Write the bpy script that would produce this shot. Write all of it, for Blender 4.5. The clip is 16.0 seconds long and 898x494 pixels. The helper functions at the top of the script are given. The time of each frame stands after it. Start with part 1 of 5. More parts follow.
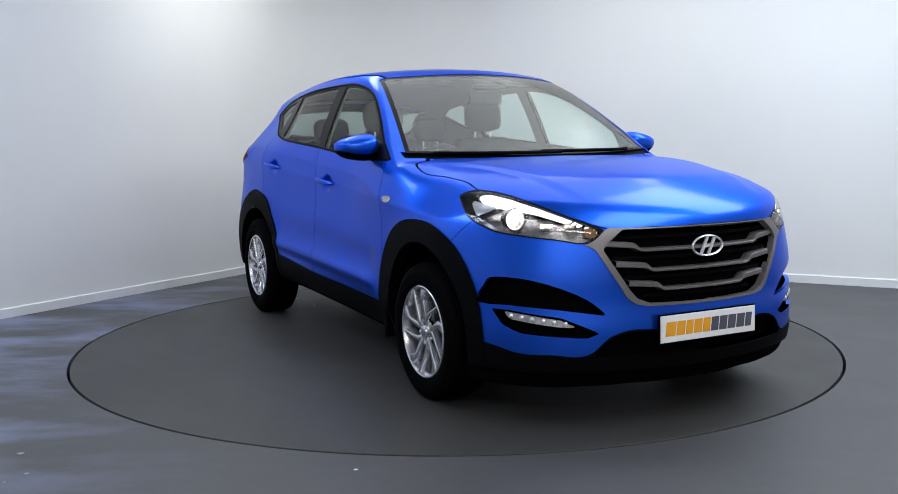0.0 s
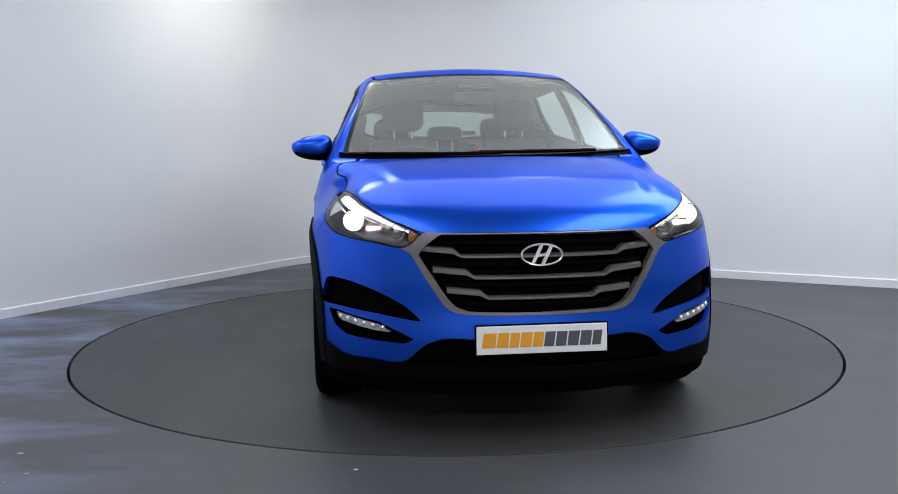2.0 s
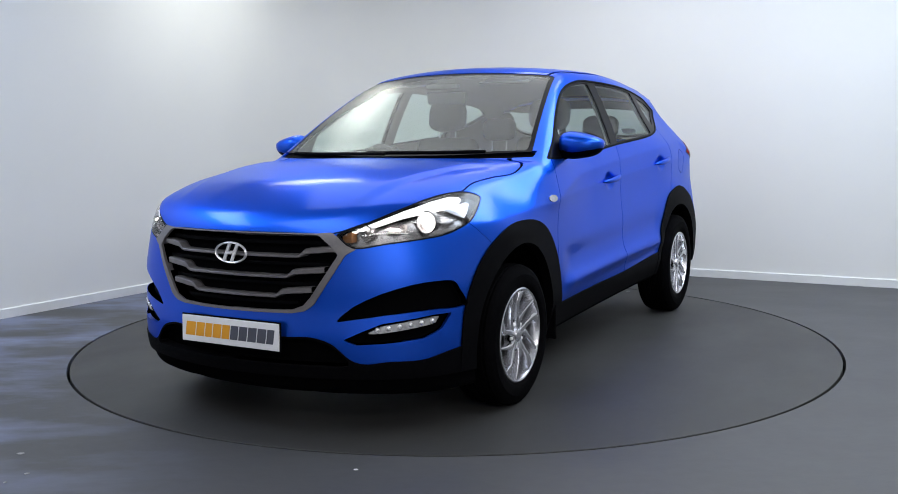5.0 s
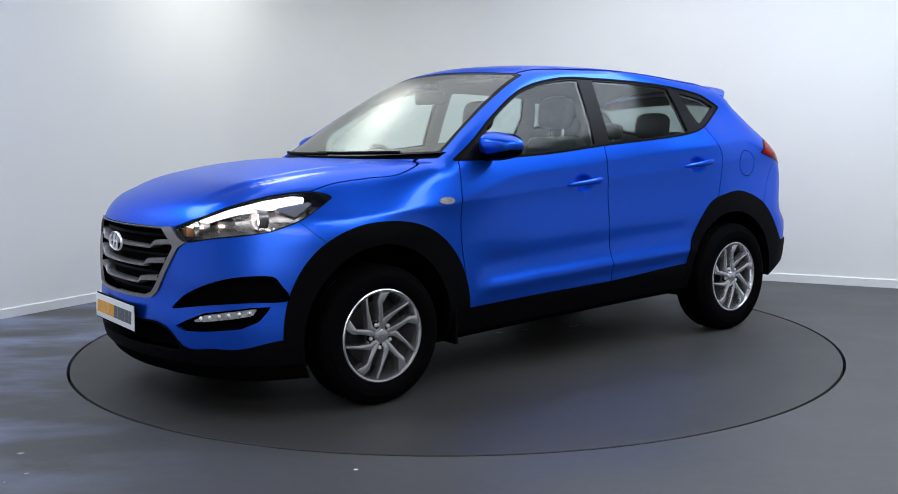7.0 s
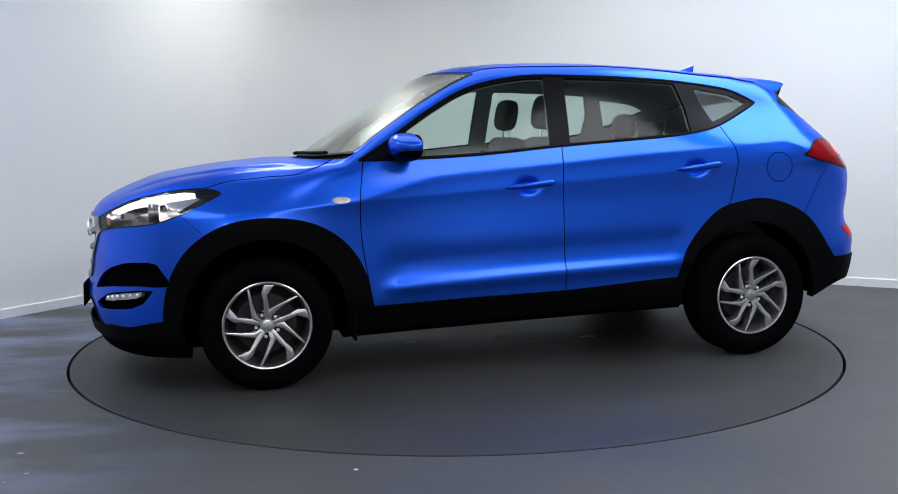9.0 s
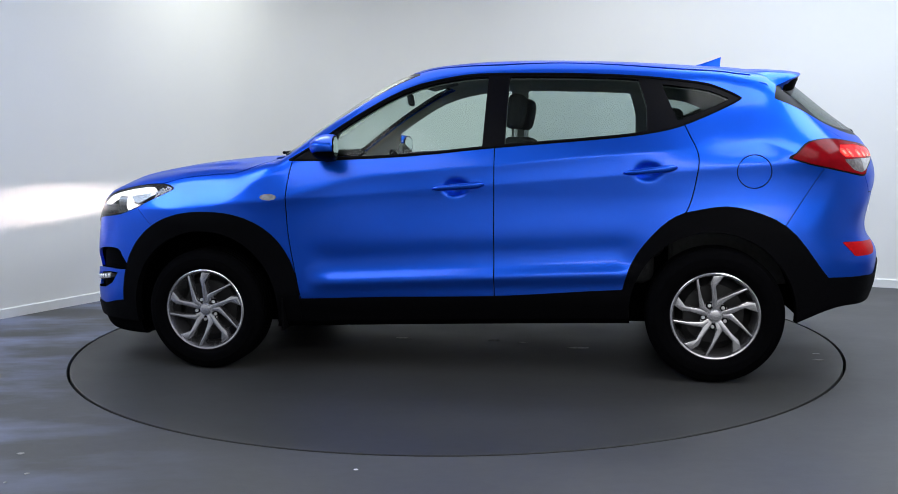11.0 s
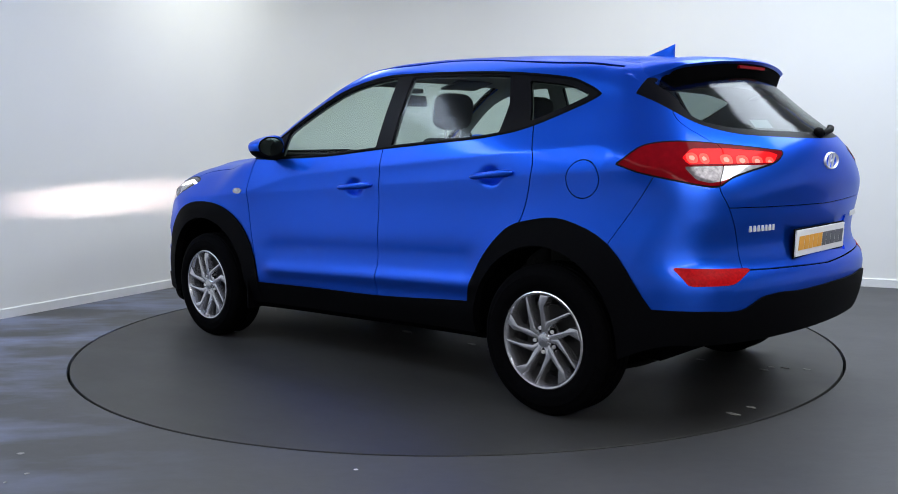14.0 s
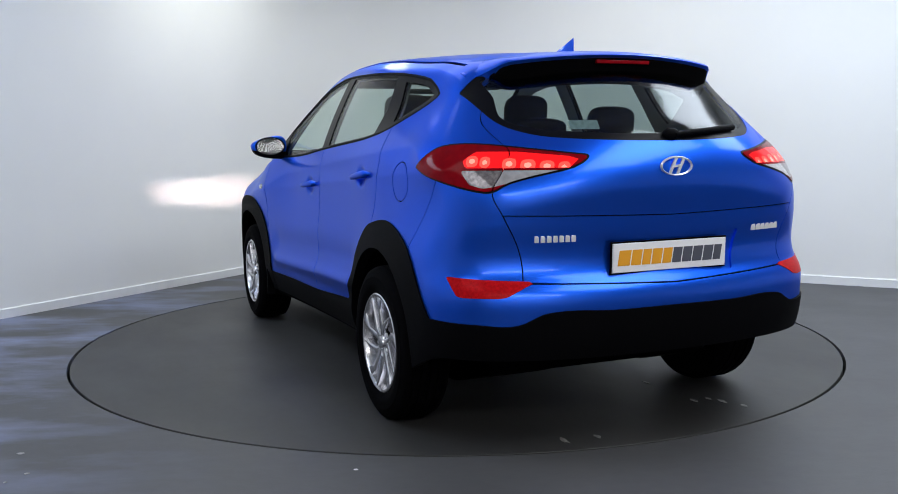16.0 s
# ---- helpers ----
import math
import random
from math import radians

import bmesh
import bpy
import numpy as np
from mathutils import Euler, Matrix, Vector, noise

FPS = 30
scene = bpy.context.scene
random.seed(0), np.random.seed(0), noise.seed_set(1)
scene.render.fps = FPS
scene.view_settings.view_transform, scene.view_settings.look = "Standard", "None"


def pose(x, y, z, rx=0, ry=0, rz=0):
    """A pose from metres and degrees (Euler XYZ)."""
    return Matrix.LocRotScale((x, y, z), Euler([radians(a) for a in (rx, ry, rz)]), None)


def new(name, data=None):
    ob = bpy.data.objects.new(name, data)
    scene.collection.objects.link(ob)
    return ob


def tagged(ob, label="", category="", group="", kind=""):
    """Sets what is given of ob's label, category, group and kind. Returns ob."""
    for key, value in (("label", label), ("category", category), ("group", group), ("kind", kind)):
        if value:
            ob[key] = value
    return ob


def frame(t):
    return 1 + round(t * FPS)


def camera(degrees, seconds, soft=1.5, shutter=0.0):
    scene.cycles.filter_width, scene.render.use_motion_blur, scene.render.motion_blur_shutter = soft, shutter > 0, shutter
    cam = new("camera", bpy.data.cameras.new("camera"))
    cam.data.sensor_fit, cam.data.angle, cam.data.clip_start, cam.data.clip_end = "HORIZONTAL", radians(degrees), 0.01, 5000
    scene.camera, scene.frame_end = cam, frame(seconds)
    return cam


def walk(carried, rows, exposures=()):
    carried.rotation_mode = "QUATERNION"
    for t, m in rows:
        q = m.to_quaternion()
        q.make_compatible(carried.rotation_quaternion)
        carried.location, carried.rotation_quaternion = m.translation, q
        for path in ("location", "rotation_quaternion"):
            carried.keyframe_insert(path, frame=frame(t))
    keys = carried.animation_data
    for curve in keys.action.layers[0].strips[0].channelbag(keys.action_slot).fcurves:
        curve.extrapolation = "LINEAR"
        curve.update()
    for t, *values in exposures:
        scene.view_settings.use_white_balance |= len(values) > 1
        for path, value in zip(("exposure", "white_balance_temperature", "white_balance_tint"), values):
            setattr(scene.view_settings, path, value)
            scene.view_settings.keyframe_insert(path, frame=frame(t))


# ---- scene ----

cam = camera(51.24, 16.0, soft=0.9)
EYE = pose(0, -5.8325, 1.2351, 83.434, 0.642, 0.243)
walk(cam, [(0, EYE), (16, EYE)])

# turn of the turntable: seconds, degrees
TURN = [
    (0.0, -61.71),
    (0.5, -65.39),
    (1.0, -71.00),
    (1.5, -76.73),
    (2.0, -82.96),
    (2.5, -88.75),
    (3.0, -94.95),
    (3.5, -100.63),
    (4.0, -106.78),
    (4.5, -112.49),
    (4.7, -115.04),
    (6.8, -139.78),
    (7.0, -142.03),
    (7.5, -147.65),
    (8.0, -153.85),
    (8.5, -159.57),
    (9.0, -165.56),
    (9.2, -167.48),
    (11.3, -191.92),
    (11.5, -193.81),
    (12.0, -199.72),
    (12.5, -205.31),
    (13.0, -211.31),
    (13.5, -216.91),
    (14.0, -222.90),
    (14.5, -228.56),
    (15.0, -234.55),
    (15.5, -240.13),
    (16.0, -246.23),
]
TABLE_R = 2.278
CAR_X, CAR_Y = -0.118, 0.0927

# ---------------- light ----------------
world = bpy.data.worlds.new("world")
scene.world = world
world.use_nodes = True
world.node_tree.nodes["Background"].inputs[0].default_value = (0.6, 0.7, 0.9, 1)
world.node_tree.nodes["Background"].inputs[1].default_value = 0.05
scene.view_settings.exposure = 0.0


# ---------------- materials ----------------
def material(name, color, rough=0.5, metal=0.0, spread=0.0, scale=20.0, bump=0.0, bump_scale=200.0, coat=0.0, spec=0.5,
             emit=None, power=0.0):
    m = bpy.data.materials.new(name)
    m.use_nodes = True
    nt = m.node_tree
    b = nt.nodes["Principled BSDF"]
    b.inputs["Base Color"].default_value = (*color, 1)
    b.inputs["Roughness"].default_value = rough
    b.inputs["Metallic"].default_value = metal
    b.inputs["Coat Weight"].default_value = coat
    b.inputs["Coat Roughness"].default_value = 0.14
    b.inputs["Specular IOR Level"].default_value = spec
    if emit:
        b.inputs["Emission Color"].default_value = (*emit, 1)
        b.inputs["Emission Strength"].default_value = power
    if spread or bump:
        co = nt.nodes.new("ShaderNodeTexCoord")
    if spread:
        n = nt.nodes.new("ShaderNodeTexNoise")
        n.inputs["Scale"].default_value = scale
        n.inputs["Detail"].default_value = 6
        nt.links.new(co.outputs["Object"], n.inputs["Vector"])
        r = nt.nodes.new("ShaderNodeValToRGB")
        r.color_ramp.elements[0].position, r.color_ramp.elements[1].position = 0.3, 0.7
        r.color_ramp.elements[0].color = (*[c * (1 - spread) for c in color], 1)
        r.color_ramp.elements[1].color = (*[min(1, c * (1 + spread)) for c in color], 1)
        nt.links.new(n.outputs["Fac"], r.inputs["Fac"])
        nt.links.new(r.outputs["Color"], b.inputs["Base Color"])
    if bump:
        n2 = nt.nodes.new("ShaderNodeTexNoise")
        n2.inputs["Scale"].default_value = bump_scale
        n2.inputs["Detail"].default_value = 3
        nt.links.new(co.outputs["Object"], n2.inputs["Vector"])
        bp = nt.nodes.new("ShaderNodeBump")
        bp.inputs["Strength"].default_value = bump
        bp.inputs["Distance"].default_value = 0.002
        nt.links.new(n2.outputs["Fac"], bp.inputs["Height"])
        nt.links.new(bp.outputs["Normal"], b.inputs["Normal"])
    return m


def glass(name, tint, rough=0.0, gloss=0.05):
    """Thin tinted glass: a clear tinted sheet with a mirror coat."""
    m = bpy.data.materials.new(name)
    m.use_nodes = True
    nt = m.node_tree
    out = nt.nodes["Material Output"]
    nt.nodes.remove(nt.nodes["Principled BSDF"])
    tr = nt.nodes.new("ShaderNodeBsdfTransparent")
    tr.inputs[0].default_value = (*tint, 1)
    gl = nt.nodes.new("ShaderNodeBsdfGlossy")
    gl.inputs["Roughness"].default_value = rough
    lw = nt.nodes.new("ShaderNodeLayerWeight")
    lw.inputs["Blend"].default_value = 0.5
    pw = nt.nodes.new("ShaderNodeMath")
    pw.operation, pw.inputs[1].default_value = "POWER", 4.0
    nt.links.new(lw.outputs["Facing"], pw.inputs[0])
    fr = nt.nodes.new("ShaderNodeMath")
    fr.operation, fr.inputs[1].default_value, fr.inputs[2].default_value = "MULTIPLY_ADD", 0.5, gloss
    nt.links.new(pw.outputs[0], fr.inputs[0])
    mix = nt.nodes.new("ShaderNodeMixShader")
    nt.links.new(fr.outputs[0], mix.inputs[0])
    nt.links.new(tr.outputs[0], mix.inputs[1])
    nt.links.new(gl.outputs[0], mix.inputs[2])
    nt.links.new(mix.outputs[0], out.inputs[0])
    return m


BEAM_POWER = 70000.0
PAINT = material("blue_metallic_paint", (0.008, 0.105, 0.76), 0.36, 0.90, 0.06, 1500, coat=0.45)
# the flakes turn darker, not white, towards the edge of the form
PAINT.node_tree.nodes["Principled BSDF"].inputs["Specular Tint"].default_value = (0.16, 0.42, 0.85, 1)
BLACK = material("black_plastic", (0.0018, 0.0018, 0.0026), 0.6, 0, 0.25, 60, 0.25, 900, spec=0.04)
GLOSS = material("gloss_black_trim", (0.004, 0.004, 0.006), 0.35, 0, 0.1, 40, spec=0.08)
RUBBER = material("tyre_rubber", (0.002, 0.002, 0.0026), 0.75, 0, 0.3, 50, 0.3, 400, spec=0.02)
SEAL = material("black_seal", (0.0016, 0.0016, 0.002), 0.8, spec=0.015)
DISC_IRON = material("brake_iron", (0.009, 0.009, 0.010), 0.5, 0.3, 0.2, 50)
LED_CLEAR = material("silver_led_lens", (0.42, 0.43, 0.45), 0.25, 0.5, 0.3, 45)
SMOKED = material("grey_lamp_lens", (0.20, 0.18, 0.185), 0.10, 0.3, 0.4, 60)
REVERSING = material("clear_reversing_lens", (0.6, 0.59, 0.6), 0.14, 0.6, 0.25, 25)
CLEAR = glass("clear_glass", (0.80, 0.90, 0.85), 0.11, 0.022)
SCREEN = glass("windscreen_glass", (0.84, 0.94, 0.89), 0.30, 0.125)
PRIVACY = glass("tinted_glass", (0.66, 0.75, 0.72), 0.14, 0.026)
REAR_SCREEN = glass("tinted_rear_glass", (0.42, 0.48, 0.46), 0.10, 0.045)
DEEP = glass("deep_tinted_glass", (0.50, 0.57, 0.54), 0.04, 0.014)
CABIN = material("cabin_plastic", (0.05, 0.053, 0.053), 0.7, 0, 0.2, 40, 0.2, 600)
LINING = material("roof_lining_felt", (0.42, 0.43, 0.41), 0.95, 0, 0.15, 80, 0.3, 900)
CLOTH = material("seat_cloth", (0.035, 0.037, 0.040), 0.95, 0, 0.3, 90, 0.4, 700)
ALLOY = material("silver_alloy", (0.66, 0.66, 0.69), 0.25, 0.94, 0.06, 60)
CHROME = material("chrome", (0.88, 0.88, 0.9), 0.28, 0.6)
SATIN = material("satin_grey_metal", (0.235, 0.222, 0.228), 0.36, 0.7, 0.05, 90)
WHITE = material("white_plate", (0.82, 0.82, 0.84), 0.35, 0, 0.03, 30)
PAPER = material("pale_blue_paper", (0.50, 0.62, 0.66), 0.7, 0, 0.25, 60)
AMBER = material("amber_lens", (0.48, 0.20, 0.07), 0.25, 0.2)
ORANGE = material("orange_print", (0.80, 0.36, 0.02), 0.4)
INK = material("dark_grey_print", (0.08, 0.085, 0.11), 0.4)
RED = material("red_lens", (0.20, 0.003, 0.007), 0.10, 0, 0.15, 30, spec=0.06)
REDGLOW = material("lit_red_lens", (0.25, 0.004, 0.006), 0.15, 0, spec=0.1, emit=(1.0, 0.012, 0.016), power=0.85)
REDHOT = material("lit_red_lamp", (0.6, 0.02, 0.02), 0.15, 0, spec=0.1, emit=(1.0, 0.055, 0.04), power=1.9)
REDCORE = material("lit_red_core", (0.7, 0.1, 0.08), 0.15, 0, spec=0.1, emit=(1.0, 0.22, 0.17), power=1.7)
REFLEX = material("red_reflector_plastic", (0.42, 0.005, 0.008), 0.3, 0, 0.25, 90, spec=0.05)
LAMP_DARK = material("lamp_housing", (0.30, 0.29, 0.295), 0.25, 0.75, 0.35, 55)
REFLECTOR = material("lamp_reflector", (0.55, 0.52, 0.50), 0.16, 0.95)
DAYGLOW = material("lit_daytime_strip", (0.8, 0.8, 0.8), 0.3, emit=(1.0, 1.0, 1.0), power=1.7)
WARM = material("lit_lamp_bowl", (0.8, 0.75, 0.7), 0.3, emit=(1.0, 0.90, 0.84), power=4.0)
BEAM = material("headlamp_burner", (0.8, 0.8, 0.8), 0.3, emit=(1.0, 0.78, 0.72), power=BEAM_POWER)
LENS = glass("lamp_lens", (0.93, 0.94, 0.95))
MIRROR = material("mirror_glass", (0.75, 0.78, 0.8), 0.03, 1.0)
SCUFF = material("worn_pale_paint", (0.27, 0.27, 0.26), 0.6, 0, 0.4, 60)
WALL = material("white_wall_paint", (0.74, 0.745, 0.74), 0.75, 0, 0.02, 1.2, 0.15, 60)
SKIRT = material("skirting_paint", (0.72, 0.73, 0.74), 0.5, 0, 0.03, 8)
CEIL = material("ceiling_paint", (0.75, 0.75, 0.74), 0.85, 0, 0.03, 2)


def floor_material(name, base, seed, scuff=False):
    m = material(name, base, 0.42, 0, 0, 1, 0.12, 90, spec=0.34)
    nt = m.node_tree
    b = nt.nodes["Principled BSDF"]
    co = nt.nodes.new("ShaderNodeTexCoord")
    off = nt.nodes.new("ShaderNodeMapping")
    off.inputs["Location"].default_value = (seed, seed * 2, 0)
    off.inputs["Scale"].default_value = (1, 1.6, 1)
    nt.links.new(co.outputs["Object"], off.inputs[0])
    n1 = nt.nodes.new("ShaderNodeTexNoise")
    n1.inputs["Scale"].default_value, n1.inputs["Detail"].default_value = 0.9, 8
    n2 = nt.nodes.new("ShaderNodeTexNoise")
    n2.inputs["Scale"].default_value, n2.inputs["Detail"].default_value = 14, 6
    nt.links.new(off.outputs[0], n1.inputs["Vector"])
    nt.links.new(off.outputs[0], n2.inputs["Vector"])
    mx = nt.nodes.new("ShaderNodeMix")
    mx.inputs["Factor"].default_value = 0.3
    nt.links.new(n1.outputs["Fac"], mx.inputs["A"])
    nt.links.new(n2.outputs["Fac"], mx.inputs["B"])
    r = nt.nodes.new("ShaderNodeValToRGB")
    r.color_ramp.elements[0].position, r.color_ramp.elements[1].position = 0.32, 0.68
    r.color_ramp.elements[0].color = (*[c * 0.82 for c in base], 1)
    r.color_ramp.elements[1].color = (*[c * 1.18 for c in base], 1)
    nt.links.new(mx.outputs["Result"], r.inputs["Fac"])
    nt.links.new(r.outputs["Color"], b.inputs["Base Color"])
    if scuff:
        # pale bluish streaks on one side of the floor, stronger towards -x
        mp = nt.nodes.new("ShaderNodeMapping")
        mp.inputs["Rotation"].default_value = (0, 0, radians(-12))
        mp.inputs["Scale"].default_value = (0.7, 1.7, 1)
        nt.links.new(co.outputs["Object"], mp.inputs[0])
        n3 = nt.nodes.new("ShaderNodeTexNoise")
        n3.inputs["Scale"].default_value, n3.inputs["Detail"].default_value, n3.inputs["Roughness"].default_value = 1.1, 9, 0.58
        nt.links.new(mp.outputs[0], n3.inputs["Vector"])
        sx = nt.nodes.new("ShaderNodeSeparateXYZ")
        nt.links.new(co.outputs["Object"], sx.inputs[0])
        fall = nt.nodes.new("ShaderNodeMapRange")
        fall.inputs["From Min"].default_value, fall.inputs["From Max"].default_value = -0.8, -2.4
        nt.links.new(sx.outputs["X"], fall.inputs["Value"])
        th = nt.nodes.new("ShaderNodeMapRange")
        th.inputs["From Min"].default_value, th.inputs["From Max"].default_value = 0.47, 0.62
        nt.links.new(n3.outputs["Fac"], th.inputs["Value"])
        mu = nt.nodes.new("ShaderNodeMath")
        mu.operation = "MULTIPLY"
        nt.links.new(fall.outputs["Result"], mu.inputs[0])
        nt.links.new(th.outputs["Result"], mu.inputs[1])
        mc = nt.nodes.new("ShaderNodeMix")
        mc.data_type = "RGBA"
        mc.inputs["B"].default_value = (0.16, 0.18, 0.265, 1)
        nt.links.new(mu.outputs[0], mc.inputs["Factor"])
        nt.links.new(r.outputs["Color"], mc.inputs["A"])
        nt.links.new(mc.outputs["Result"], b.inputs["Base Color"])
    rr = nt.nodes.new("ShaderNodeMapRange")
    rr.inputs["From Min"].default_value, rr.inputs["From Max"].default_value = 0.3, 0.7
    rr.inputs["To Min"].default_value, rr.inputs["To Max"].default_value = 0.44, 0.60
    nt.links.new(n1.outputs["Fac"], rr.inputs["Value"])
    nt.links.new(rr.outputs["Result"], b.inputs["Roughness"])
    return m


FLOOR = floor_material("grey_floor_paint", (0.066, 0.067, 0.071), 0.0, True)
DISC = floor_material("grey_turntable_paint", (0.039, 0.039, 0.039), 3.7)


# ---------------- mesh helpers ----------------
def part(name, bm, mat, parent=None, label=""):
    me = bpy.data.meshes.new(name)
    bm.to_mesh(me)
    bm.free()
    me.materials.append(mat)
    ob = new(name, me)
    if parent:
        ob.parent = parent
    if label:
        ob["label"] = label
    return ob


def smooth(ob, angle=40):
    ob.data.set_sharp_from_angle(angle=radians(angle))
    for p in ob.data.polygons:
        p.use_smooth = True
    return ob


def box(bm, x0, x1, y0, y1, z0, z1, bevel=0.0, segments=2):
    r = bmesh.ops.create_cube(bm, size=1, matrix=Matrix.Translation(((x0 + x1) / 2, (y0 + y1) / 2, (z0 + z1) / 2))
                              @ Matrix.Diagonal((x1 - x0, y1 - y0, z1 - z0, 1)))
    if bevel:
        es = list({e for v in r["verts"] for e in v.link_edges})
        bmesh.ops.bevel(bm, geom=es, offset=bevel, segments=segments, affect="EDGES", profile=0.5)
    return r


def lathe(bm, prof, n=48, m=None, close=False):
    """Turns the profile (radius, height along y) about the y axis."""
    rings = []
    for i in range(n):
        a = 2 * math.pi * i / n
        rings.append([bm.verts.new((r * math.cos(a), h, r * math.sin(a))) for r, h in prof])
    k = len(prof)
    for i in range(n):
        p, q = rings[i], rings[(i + 1) % n]
        for j in range(k if close else k - 1):
            try:
                bm.faces.new((p[j], p[(j + 1) % k], q[(j + 1) % k], q[j]))
            except ValueError:
                pass
    bmesh.ops.remove_doubles(bm, verts=bm.verts, dist=1e-5)
    if m:
        bmesh.ops.transform(bm, matrix=m, verts=bm.verts)
    bmesh.ops.recalc_face_normals(bm, faces=bm.faces)


def prism(bm, outline, depth, m=None, bevel=0.0):
    """Extrudes a flat outline (x, y) by depth along z, with bevelled rims."""
    vs = [bm.verts.new((x, y, 0)) for x, y in outline]
    f = bm.faces.new(vs)
    r = bmesh.ops.extrude_face_region(bm, geom=[f])
    top = [g for g in r["geom"] if isinstance(g, bmesh.types.BMVert)]
    bmesh.ops.translate(bm, vec=(0, 0, depth), verts=top)
    allv = vs + top
    if bevel:
        es = [e for e in {e for v in top for e in v.link_edges} if e.verts[0] in top and e.verts[1] in top]
        rb = bmesh.ops.bevel(bm, geom=es, offset=bevel, segments=2, affect="EDGES", profile=0.5)
        allv = list({v for v in allv if v.is_valid} | set(rb["verts"]))
    if m:
        bmesh.ops.transform(bm, matrix=m, verts=[v for v in allv if v.is_valid])
    bmesh.ops.recalc_face_normals(bm, faces=bm.faces)


# ---------------- the room ----------------
CORNER = Vector((-1.198, 4.215, 0))
LEFT_END = Vector((-5.0, -2.305, 0))
RIGHT_END = Vector((7.2, -0.289, 0))
COVE = 1.1
HEIGHT = 3.3


def wall(name, path, thick=0.15):
    """A wall and its skirting board along a path whose room side lies to its left."""
    out = []
    for k, p in enumerate(path):
        d = (path[min(k + 1, len(path) - 1)] - path[max(k - 1, 0)]).normalized()
        out.append(Vector((d.y, -d.x, 0)))
    for nm, mat, far, low, top, lab in ((name, WALL, thick, -0.05, HEIGHT + 0.05, "plain white painted studio wall"),
                                        ("baseboard", SKIRT, -0.018, 0.0, 0.070, "white painted skirting board along the wall")):
        bm = bmesh.new()
        a, b = (0.0, far) if far > 0 else (far, 0.0)
        rows = []
        for p, n in zip(path, out):
            q = [p + n * a, p + n * b]
            prof = [(q[0], low), (q[0], top - 0.006), (q[0] + n * 0.006, top), (q[1], top), (q[1], low)] if far < 0 else [(q[0], low), (q[0], top), (q[1], top), (q[1], low)]
            rows.append([bm.verts.new((v.x, v.y, z)) for v, z in prof])
        m = len(rows[0])
        for p, q in zip(rows, rows[1:]):
            for k in range(m):
                bm.faces.new((p[k], p[(k + 1) % m], q[(k + 1) % m], q[k]))
        bm.faces.new(rows[0]), bm.faces.new(rows[-1][::-1])
        bmesh.ops.recalc_face_normals(bm, faces=bm.faces)
        tagged(smooth(part(nm, bm, mat), 30), lab, "wall" if far > 0 else "baseboard", kind="structure")


def room():
    to_left, to_right = (LEFT_END - CORNER).normalized(), (RIGHT_END - CORNER).normalized()
    a, b = CORNER + to_left * COVE, CORNER + to_right * COVE
    arc = []
    for k in range(25):
        t = k / 24
        arc.append(a * (1 - t) ** 2 + CORNER * 2 * t * (1 - t) + b * t * t)
    wall("wall_left", [a, LEFT_END])
    wall("wall_corner", arc[::-1])
    wall("wall_right", [RIGHT_END, b])
    wall("wall_west", [LEFT_END, Vector((-5.0, -8.2, 0))])
    wall("wall_back", [Vector((-5.0, -8.2, 0)), Vector((7.2, -8.2, 0))])
    wall("wall_east", [Vector((7.2, -8.2, 0)), RIGHT_END])
    bm = bmesh.new()
    box(bm, -5.6, 7.8, -8.8, 4.6, HEIGHT, HEIGHT + 0.1)
    tagged(part("ceiling", bm, CEIL), "plain white painted ceiling", "ceiling", kind="structure")
    # floor with a round pit for the turntable
    bm = bmesh.new()
    n = 180
    inner = [bm.verts.new(((TABLE_R + 0.006) * math.cos(2 * math.pi * i / n), (TABLE_R + 0.006) * math.sin(2 * math.pi * i / n), 0)) for i in range(n)]
    low = [bm.verts.new((v.co.x, v.co.y, -0.25)) for v in inner]
    far = [bm.verts.new((14 * math.cos(2 * math.pi * i / n), 14 * math.sin(2 * math.pi * i / n), 0)) for i in range(n)]
    for i in range(n):
        j = (i + 1) % n
        bm.faces.new((inner[i], far[i], far[j], inner[j]))
        bm.faces.new((low[i], inner[i], inner[j], low[j]))
    bm.faces.new(low)
    bmesh.ops.recalc_face_normals(bm, faces=bm.faces)
    tagged(part("floor", bm, FLOOR), "chipped grey painted studio floor with pale bluish streaks", "floor", kind="structure")


def turntable():
    bm = bmesh.new()
    r = TABLE_R - 0.010
    lathe(bm, [(0.0, 0.0), (1.2, 0.0), (r - 0.002, 0.0), (r, -0.002), (r, -0.20), (0, -0.20)], 180, Matrix.Rotation(radians(90), 4, "X"))
    ob = tagged(smooth(part("turntable", bm, DISC), 30), "grey painted round turntable flush with the floor", "turntable")
    return ob


